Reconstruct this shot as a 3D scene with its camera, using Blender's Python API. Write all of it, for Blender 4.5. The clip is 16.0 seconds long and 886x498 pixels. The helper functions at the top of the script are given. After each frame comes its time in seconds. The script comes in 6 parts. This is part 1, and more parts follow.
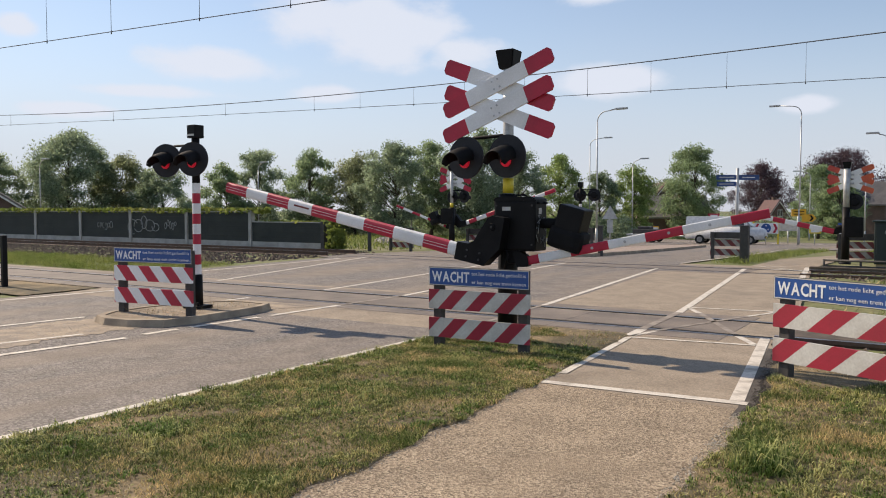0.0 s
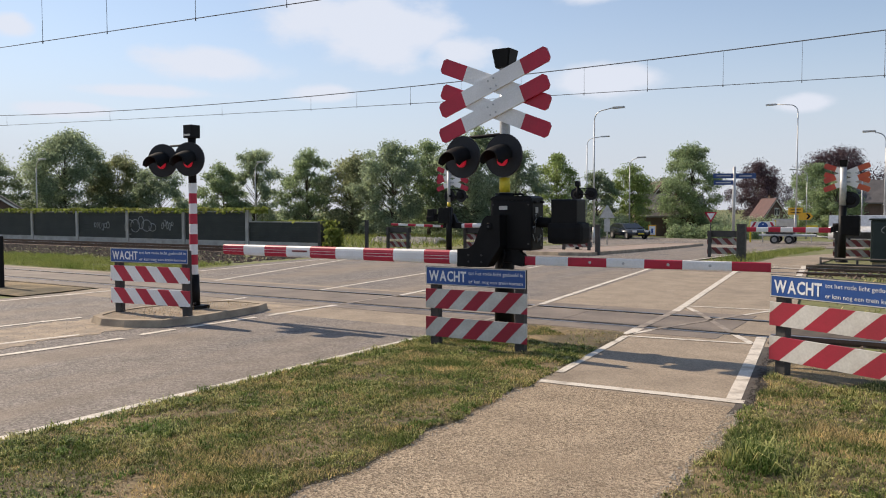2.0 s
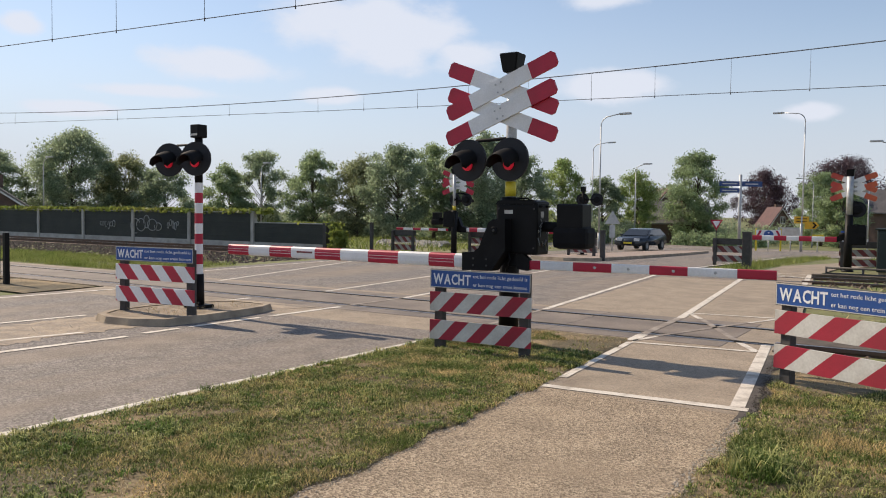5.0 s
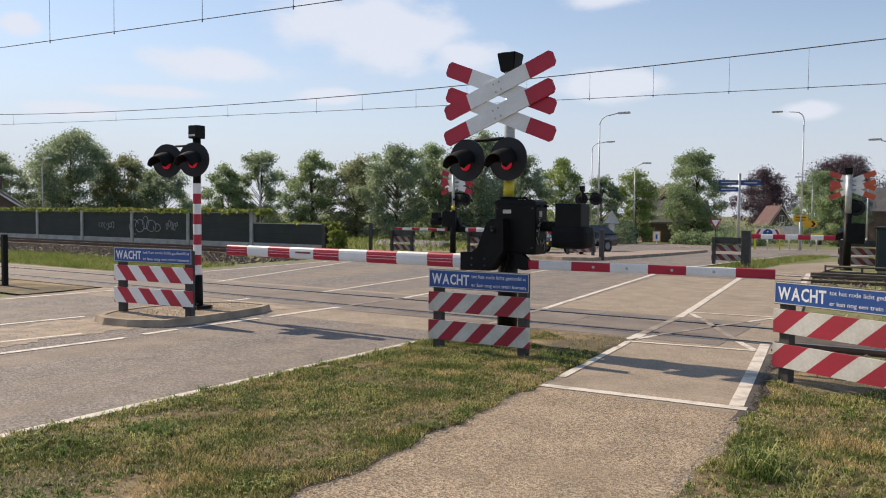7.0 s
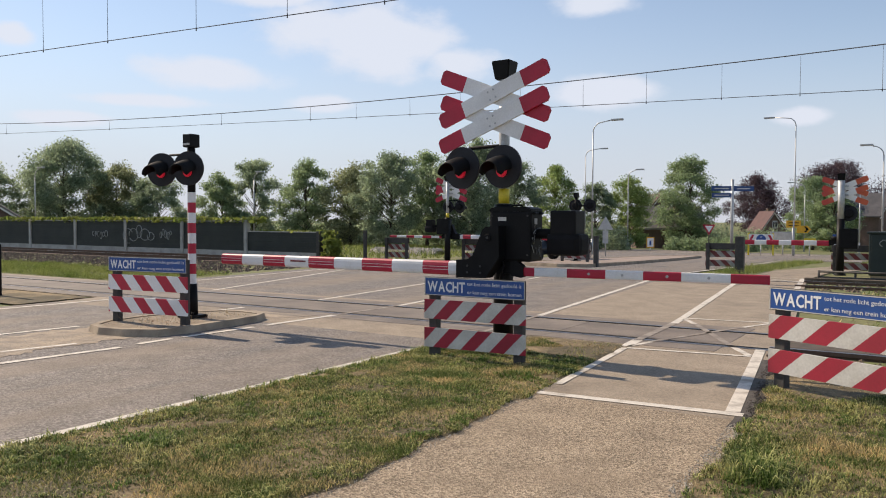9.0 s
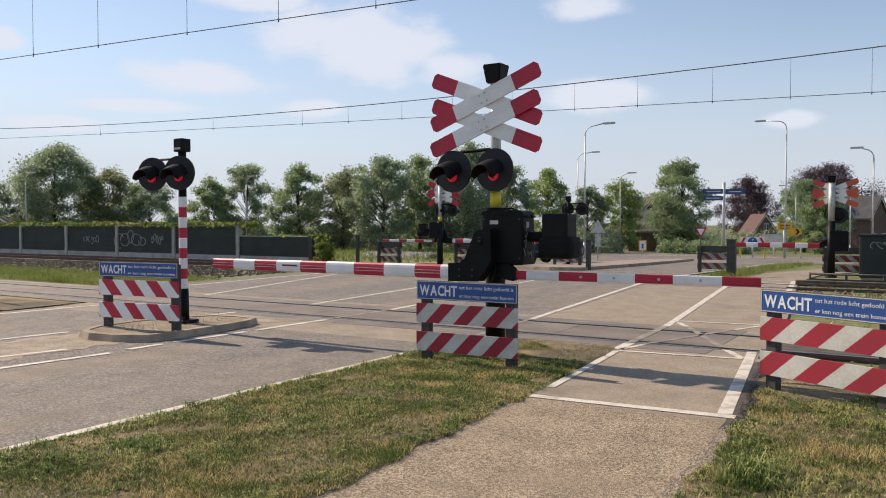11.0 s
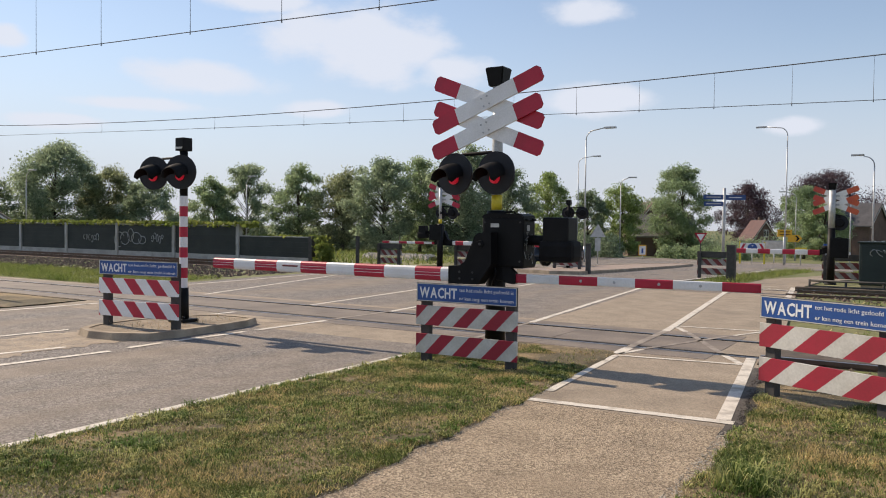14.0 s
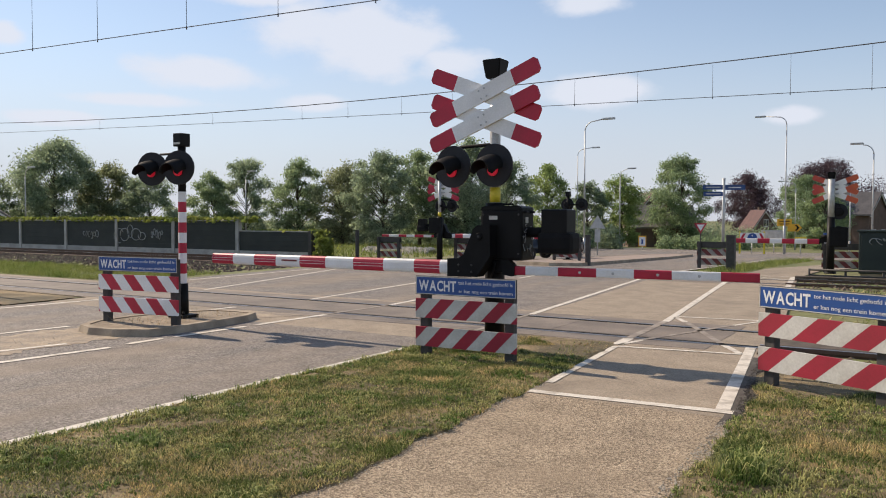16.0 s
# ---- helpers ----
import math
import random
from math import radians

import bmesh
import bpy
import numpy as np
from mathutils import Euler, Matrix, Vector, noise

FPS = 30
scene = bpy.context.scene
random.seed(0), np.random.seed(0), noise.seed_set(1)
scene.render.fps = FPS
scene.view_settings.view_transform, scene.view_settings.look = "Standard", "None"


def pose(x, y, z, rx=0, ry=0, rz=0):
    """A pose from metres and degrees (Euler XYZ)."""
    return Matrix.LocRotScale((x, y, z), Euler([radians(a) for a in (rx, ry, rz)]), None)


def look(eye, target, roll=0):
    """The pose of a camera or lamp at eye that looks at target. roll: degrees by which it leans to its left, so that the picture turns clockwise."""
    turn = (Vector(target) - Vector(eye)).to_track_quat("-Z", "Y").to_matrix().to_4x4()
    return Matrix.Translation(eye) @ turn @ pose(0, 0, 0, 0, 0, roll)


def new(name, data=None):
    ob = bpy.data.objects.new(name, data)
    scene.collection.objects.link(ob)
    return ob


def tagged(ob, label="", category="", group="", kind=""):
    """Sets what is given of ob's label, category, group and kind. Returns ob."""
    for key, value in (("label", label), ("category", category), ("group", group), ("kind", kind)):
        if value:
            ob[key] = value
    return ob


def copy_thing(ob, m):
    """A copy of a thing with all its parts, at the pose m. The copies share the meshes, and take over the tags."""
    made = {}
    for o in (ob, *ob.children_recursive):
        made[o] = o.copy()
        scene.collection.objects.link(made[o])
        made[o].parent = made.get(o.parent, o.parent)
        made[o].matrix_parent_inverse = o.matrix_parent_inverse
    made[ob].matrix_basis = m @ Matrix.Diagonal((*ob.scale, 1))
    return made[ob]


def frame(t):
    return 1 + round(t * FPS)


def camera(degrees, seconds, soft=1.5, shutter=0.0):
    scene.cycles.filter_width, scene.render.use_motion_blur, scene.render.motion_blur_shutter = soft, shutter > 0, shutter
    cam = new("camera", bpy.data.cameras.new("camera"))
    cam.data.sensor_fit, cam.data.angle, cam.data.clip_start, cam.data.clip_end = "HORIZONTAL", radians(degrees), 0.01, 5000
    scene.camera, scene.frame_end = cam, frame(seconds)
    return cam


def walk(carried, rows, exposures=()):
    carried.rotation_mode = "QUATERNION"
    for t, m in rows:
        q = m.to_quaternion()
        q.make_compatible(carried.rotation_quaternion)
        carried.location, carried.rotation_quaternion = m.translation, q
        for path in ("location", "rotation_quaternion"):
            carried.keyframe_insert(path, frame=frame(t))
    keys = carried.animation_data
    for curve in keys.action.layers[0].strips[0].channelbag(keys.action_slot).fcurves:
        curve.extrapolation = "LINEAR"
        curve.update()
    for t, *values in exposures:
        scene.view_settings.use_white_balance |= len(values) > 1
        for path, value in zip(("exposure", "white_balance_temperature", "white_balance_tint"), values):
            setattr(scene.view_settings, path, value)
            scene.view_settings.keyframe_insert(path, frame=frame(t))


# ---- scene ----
cam = camera(58.496, 16.0, soft=1.05)
PATH = [
    (0, pose(0.0000, -0.0000, 1.6000, 87.219, -0.000, 32.909)),
    (0.5, pose(-0.0014, -0.0013, 1.5978, 87.519, -0.289, 33.206)),
    (1, pose(-0.0007, -0.0051, 1.5992, 87.503, -0.183, 33.075)),
    (1.5, pose(0.0060, -0.0148, 1.6015, 87.407, 0.052, 32.855)),
    (2, pose(0.0059, 0.0057, 1.6009, 87.169, 0.157, 32.718)),
    (2.5, pose(0.0012, 0.0009, 1.6012, 86.935, 0.276, 32.808)),
    (3, pose(-0.0041, -0.0036, 1.6021, 87.015, 0.359, 32.991)),
    (3.5, pose(-0.0022, -0.0158, 1.5951, 87.083, 0.177, 33.088)),
    (4, pose(-0.0009, -0.0078, 1.5937, 87.290, -0.386, 33.281)),
    (6.5, pose(0.0011, 0.0194, 1.5918, 87.475, -0.778, 33.038)),
    (7, pose(0.0061, 0.0205, 1.5929, 87.431, -0.482, 33.037)),
    (7.5, pose(0.0090, 0.0185, 1.5960, 87.314, -0.138, 33.029)),
    (8, pose(-0.0002, 0.0238, 1.5989, 87.376, -0.144, 33.069)),
    (8.5, pose(-0.0010, 0.0123, 1.5966, 87.750, -0.313, 32.860)),
    (9, pose(-0.0045, 0.0075, 1.5990, 87.953, -0.190, 32.603)),
    (11.5, pose(0.0030, 0.0243, 1.5939, 88.281, 0.077, 31.992)),
    (12, pose(0.0061, 0.0060, 1.6004, 88.300, 0.152, 31.930)),
    (12.5, pose(-0.0004, 0.0113, 1.5986, 88.305, 0.158, 32.042)),
    (13, pose(0.0056, 0.0133, 1.5966, 88.334, -0.164, 32.097)),
    (13.5, pose(0.0056, 0.0065, 1.5953, 88.342, -0.546, 32.130)),
    (14, pose(-0.0060, 0.0119, 1.5960, 88.404, -0.679, 32.076)),
    (14.5, pose(-0.0020, 0.0112, 1.5976, 88.307, -0.554, 31.829)),
    (15, pose(0.0110, -0.0035, 1.5942, 88.255, -0.419, 31.861)),
    (15.5, pose(0.0069, 0.0111, 1.5960, 88.330, -0.214, 32.085)),
    (16, pose(0.0078, 0.0195, 1.5950, 87.898, -0.082, 32.063)),
]
walk(cam, PATH, [(0.0, 0.33, 6900, 13), (16.0, 0.33, 6900, 13)])

# ---- light ----
SUN_TO = Vector((-1.30, 0.10, 1.0)).normalized()
world = bpy.data.worlds.new("sky")
scene.world = world
world.use_nodes = True


def build_sky():
    nt = world.node_tree
    nt.nodes.clear()
    N, L = nt.nodes.new, nt.links.new
    out, bg = N("ShaderNodeOutputWorld"), N("ShaderNodeBackground")
    sky = N("ShaderNodeTexSky")
    sky.sky_type, sky.sun_disc = "NISHITA", False
    sky.sun_elevation = math.asin(SUN_TO.z)
    sky.sun_rotation = math.atan2(SUN_TO.x, SUN_TO.y)
    sky.air_density, sky.dust_density, sky.ozone_density = 1.0, 0.15, 1.6
    co = N("ShaderNodeTexCoord")
    # cumulus: soft mounds in azimuth and height, broken up by noise, over a thin veil that thickens to the horizon
    def op(kind, a, b=None):
        n = N("ShaderNodeMath")
        n.operation = kind
        for k, v in enumerate((a, b)):
            if v is None:
                continue
            if isinstance(v, (int, float)):
                n.inputs[k].default_value = v
            else:
                L(v, n.inputs[k])
        return n.outputs[0]
    sep = N("ShaderNodeSeparateXYZ")
    L(co.outputs["Generated"], sep.inputs[0])
    az, el = op("ARCTAN2", sep.outputs["X"], sep.outputs["Y"]), sep.outputs["Z"]
    mp = N("ShaderNodeMapping")
    mp.inputs["Scale"].default_value = (1.0, 1.0, 1.9)
    L(co.outputs["Generated"], mp.inputs[0])
    n1 = N("ShaderNodeTexNoise")
    n1.inputs["Scale"].default_value, n1.inputs["Detail"].default_value, n1.inputs["Roughness"].default_value = 7.5, 10, 0.58
    L(mp.outputs[0], n1.inputs["Vector"])
    n2 = N("ShaderNodeTexNoise")
    n2.inputs["Scale"].default_value, n2.inputs["Detail"].default_value = 2.2, 6
    L(mp.outputs[0], n2.inputs["Vector"])
    mound = None
    for a0, e0, wa, we in ((-0.660, 0.223, 0.155, 0.050), (-0.716, 0.232, 0.072, 0.032), (-0.547, 0.195, 0.061, 0.025), (-0.854, 0.172, 0.105, 0.022), (-1.063, 0.200, 0.025, 0.017), (-0.389, 0.257, 0.070, 0.023), (-0.375, 0.156, 0.075, 0.026), (-0.146, 0.120, 0.037, 0.013), (-1.015, 0.114, 0.054, 0.010), (-0.797, 0.264, 0.078, 0.015), (-0.928, 0.139, 0.088, 0.010), (-0.717, 0.143, 0.048, 0.012),
                           (0.4, 0.2, 0.2, 0.05), (1.2, 0.3, 0.3, 0.06), (2.3, 0.25, 0.3, 0.05), (-2.0, 0.3, 0.3, 0.06), (-2.8, 0.2, 0.25, 0.05)):
        u, v = op("DIVIDE", op("SUBTRACT", az, a0), wa), op("DIVIDE", op("SUBTRACT", el, e0), we)
        d = op("SUBTRACT", 1.0, op("SQRT", op("ADD", op("MULTIPLY", u, u), op("MULTIPLY", v, v))))
        mound = d if mound is None else op("MAXIMUM", mound, d)
    dens = op("ADD", op("MULTIPLY", op("MAXIMUM", mound, -0.6), 1.0), op("MULTIPLY", op("SUBTRACT", n1.outputs["Fac"], 0.5), 2.1))
    rmp = N("ShaderNodeMapRange")
    rmp.interpolation_type = "SMOOTHSTEP"
    rmp.inputs["From Min"].default_value, rmp.inputs["From Max"].default_value = -0.05, 0.55
    rmp.inputs["To Max"].default_value = 0.9
    L(dens, rmp.inputs["Value"])
    haze = N("ShaderNodeMapRange")
    haze.interpolation_type = "SMOOTHSTEP"
    haze.inputs["From Min"].default_value, haze.inputs["From Max"].default_value = -0.02, 0.30
    haze.inputs["To Min"].default_value, haze.inputs["To Max"].default_value = 0.93, 0.22
    L(el, haze.inputs["Value"])
    cl = N("ShaderNodeClamp")
    L(op("ADD", haze.outputs[0], op("MULTIPLY", op("SUBTRACT", n2.outputs["Fac"], 0.5), 0.3)), cl.inputs["Value"])
    mix, mix2 = N("ShaderNodeMix"), N("ShaderNodeMix")
    mix.data_type = mix2.data_type = "RGBA"
    # the veil thins away from the sun
    thin = N("ShaderNodeMapRange")
    thin.interpolation_type = "SMOOTHSTEP"
    thin.inputs["From Min"].default_value, thin.inputs["From Max"].default_value = -0.75, 0.05
    thin.inputs["To Min"].default_value, thin.inputs["To Max"].default_value = 1.0, 0.55
    L(az, thin.inputs["Value"])
    high = N("ShaderNodeMapRange")
    high.interpolation_type = "SMOOTHSTEP"
    high.inputs["From Min"].default_value, high.inputs["From Max"].default_value = 0.06, 0.24
    L(el, high.inputs["Value"])
    less = op("SUBTRACT", 1.0, op("MULTIPLY", op("SUBTRACT", 1.0, thin.outputs[0]), high.outputs[0]))
    L(op("MULTIPLY", cl.outputs[0], less), mix.inputs["Factor"])
    L(sky.outputs[0], mix.inputs["A"])
    mix.inputs["B"].default_value = (3.98, 4.48, 5.5, 1)
    L(rmp.outputs[0], mix2.inputs["Factor"])
    L(mix.outputs["Result"], mix2.inputs["A"])
    mix2.inputs["B"].default_value = (5.25, 5.8, 6.75, 1)
    L(mix2.outputs["Result"], bg.inputs["Color"])
    bg.inputs["Strength"].default_value = 0.112
    L(bg.outputs[0], out.inputs[0])


build_sky()
sun_data = bpy.data.lights.new("sun", "SUN")
sun_data.energy, sun_data.angle, sun_data.color = 4.3, radians(0.6), (1.0, 0.87, 0.70)
sun = new("sun", sun_data)
sun.matrix_basis = look(SUN_TO * 50, (0, 0, 0))


# ---- materials ----
def mat(name, col, col2=None, rough=0.6, metal=0.0, scale=6.0, fine=60.0, mixlo=0.35, mixhi=0.65, grain=0.12, bump=0.15, depth=0.01, island=0.0, world_space=False, spec=0.5, shift=False, jitter=0.0):
    """Two-scale procedural surface: blotches of col and col2, fine grain, relief."""
    m = bpy.data.materials.new(name)
    m.use_nodes = True
    nt = m.node_tree
    N, L = nt.nodes.new, nt.links.new
    b = nt.nodes["Principled BSDF"]
    col2 = col2 or tuple(c * 0.8 for c in col)
    if world_space:
        vec = N("ShaderNodeNewGeometry").outputs["Position"]
    else:
        vec = N("ShaderNodeTexCoord").outputs["Object"]
    n1, n2 = N("ShaderNodeTexNoise"), N("ShaderNodeTexNoise")
    n1.inputs["Scale"].default_value, n1.inputs["Detail"].default_value = scale, 6
    n2.inputs["Scale"].default_value, n2.inputs["Detail"].default_value = fine, 3
    L(vec, n1.inputs["Vector"])
    L(vec, n2.inputs["Vector"])
    r = N("ShaderNodeMapRange")
    r.inputs["From Min"].default_value, r.inputs["From Max"].default_value = mixlo, mixhi
    fac = n1.outputs["Fac"]
    if jitter:
        ji, ad = N("ShaderNodeMapRange"), N("ShaderNodeMath")
        ji.inputs["To Min"].default_value, ji.inputs["To Max"].default_value = -jitter, jitter
        L(N("ShaderNodeNewGeometry").outputs["Random Per Island"], ji.inputs["Value"])
        L(fac, ad.inputs[0])
        L(ji.outputs[0], ad.inputs[1])
        fac = ad.outputs[0]
    L(fac, r.inputs["Value"])
    mix = N("ShaderNodeMix")
    mix.data_type = "RGBA"
    mix.inputs["A"].default_value, mix.inputs["B"].default_value = (*col, 1), (*col2, 1)
    L(r.outputs[0], mix.inputs["Factor"])
    hsv = N("ShaderNodeHueSaturation")
    L(mix.outputs["Result"], hsv.inputs["Color"])
    g = N("ShaderNodeMapRange")
    g.inputs["From Min"].default_value, g.inputs["From Max"].default_value = 0.3, 0.7
    g.inputs["To Min"].default_value, g.inputs["To Max"].default_value = 1 - grain, 1 + grain
    L(n2.outputs["Fac"], g.inputs["Value"])
    val = g.outputs[0]
    if island or shift:
        if island:
            rnd = N("ShaderNodeNewGeometry").outputs["Random Per Island"]
        else:
            rnd = N("ShaderNodeObjectInfo").outputs["Random"]
        k = N("ShaderNodeMapRange")
        k.inputs["To Min"].default_value, k.inputs["To Max"].default_value = 1 - (island or 0.08), 1 + (island or 0.08)
        L(rnd, k.inputs["Value"])
        mu = N("ShaderNodeMath")
        mu.operation = "MULTIPLY"
        L(val, mu.inputs[0])
        L(k.outputs[0], mu.inputs[1])
        val = mu.outputs[0]
    L(val, hsv.inputs["Value"])
    L(hsv.outputs[0], b.inputs["Base Color"])
    b.inputs["Roughness"].default_value, b.inputs["Metallic"].default_value = rough, metal
    b.inputs["Specular IOR Level"].default_value = spec
    if bump:
        bp = N("ShaderNodeBump")
        bp.inputs["Strength"].default_value, bp.inputs["Distance"].default_value = bump, depth
        L(n2.outputs["Fac"], bp.inputs["Height"])
        L(bp.outputs[0], b.inputs["Normal"])
    return m


def leafy(name, col, col2, scale=0.5, island=0.35, trans=0.4, lo=0.35, hi=0.65, jitter=0.0):
    """Thin leaves: a diffuse side and light that comes through."""
    m = mat(name, col, col2, rough=0.65, scale=scale, fine=3, mixlo=lo, mixhi=hi, grain=0.15, bump=0, jitter=jitter, island=island, world_space=True, spec=0.25)
    nt = m.node_tree
    N, L = nt.nodes.new, nt.links.new
    b = nt.nodes["Principled BSDF"]
    tr, mx = N("ShaderNodeBsdfTranslucent"), N("ShaderNodeMixShader")
    L(b.inputs["Base Color"].links[0].from_socket, tr.inputs["Color"])
    mx.inputs[0].default_value = trans
    L(b.outputs[0], mx.inputs[1])
    L(tr.outputs[0], mx.inputs[2])
    L(mx.outputs[0], nt.nodes["Material Output"].inputs["Surface"])
    return m


def glow(name, col, strength):
    m = mat(name, col, rough=0.3, bump=0)
    b = m.node_tree.nodes["Principled BSDF"]
    b.inputs["Emission Color"].default_value, b.inputs["Emission Strength"].default_value = (*col, 1), strength
    return m


def aggregate(name, base, dark, light, stain, cell=90.0, stain_scale=0.35, rough=0.85, bump=0.5, stain_lo=0.5, stain_hi=0.7, streak=1.0):
    """Bituminous surface: stones of three tones by cells, wide stains over them."""
    m = bpy.data.materials.new(name)
    m.use_nodes = True
    nt = m.node_tree
    N, L = nt.nodes.new, nt.links.new
    b = nt.nodes["Principled BSDF"]
    pos = N("ShaderNodeNewGeometry").outputs["Position"]
    v = N("ShaderNodeTexVoronoi")
    v.inputs["Scale"].default_value = cell
    L(pos, v.inputs["Vector"])
    sep = N("ShaderNodeSeparateColor")
    L(v.outputs["Color"], sep.inputs[0])
    ramp = N("ShaderNodeValToRGB")
    e = ramp.color_ramp.elements
    e[0].color, e[1].color = (*dark, 1), (*light, 1)
    e[0].position, e[1].position = 0.05, 1.0
    k = ramp.color_ramp.elements.new(0.5)
    k.color = (*base, 1)
    L(sep.outputs[0], ramp.inputs[0])
    n1 = N("ShaderNodeTexNoise")
    n1.inputs["Scale"].default_value, n1.inputs["Detail"].default_value, n1.inputs["Roughness"].default_value = stain_scale, 8, 0.6
    run = N("ShaderNodeMapping")
    run.inputs["Scale"].default_value = (1.0, streak, 1.0)
    L(pos, run.inputs[0])
    L(run.outputs[0], n1.inputs["Vector"])
    r = N("ShaderNodeMapRange")
    r.inputs["From Min"].default_value, r.inputs["From Max"].default_value = stain_lo, stain_hi
    r.inputs["To Max"].default_value = 0.7
    L(n1.outputs["Fac"], r.inputs["Value"])
    mix = N("ShaderNodeMix")
    mix.data_type = "RGBA"
    L(r.outputs[0], mix.inputs["Factor"])
    L(ramp.outputs[0], mix.inputs["A"])
    mix.inputs["B"].default_value = (*stain, 1)
    n2 = N("ShaderNodeTexNoise")
    n2.inputs["Scale"].default_value, n2.inputs["Detail"].default_value = 2.5, 8
    L(pos, n2.inputs["Vector"])
    g = N("ShaderNodeMapRange")
    g.inputs["From Min"].default_value, g.inputs["From Max"].default_value = 0.3, 0.7
    g.inputs["To Min"].default_value, g.inputs["To Max"].default_value = 0.85, 1.15
    L(n2.outputs["Fac"], g.inputs["Value"])
    hsv = N("ShaderNodeHueSaturation")
    L(mix.outputs["Result"], hsv.inputs["Color"])
    L(g.outputs[0], hsv.inputs["Value"])
    L(hsv.outputs[0], b.inputs["Base Color"])
    b.inputs["Roughness"].default_value = rough
    b.inputs["Specular IOR Level"].default_value = 0.3
    bp = N("ShaderNodeBump")
    bp.inputs["Strength"].default_value, bp.inputs["Distance"].default_value = bump, 0.006
    L(v.outputs["Distance"], bp.inputs["Height"])
    L(bp.outputs[0], b.inputs["Normal"])
    return m


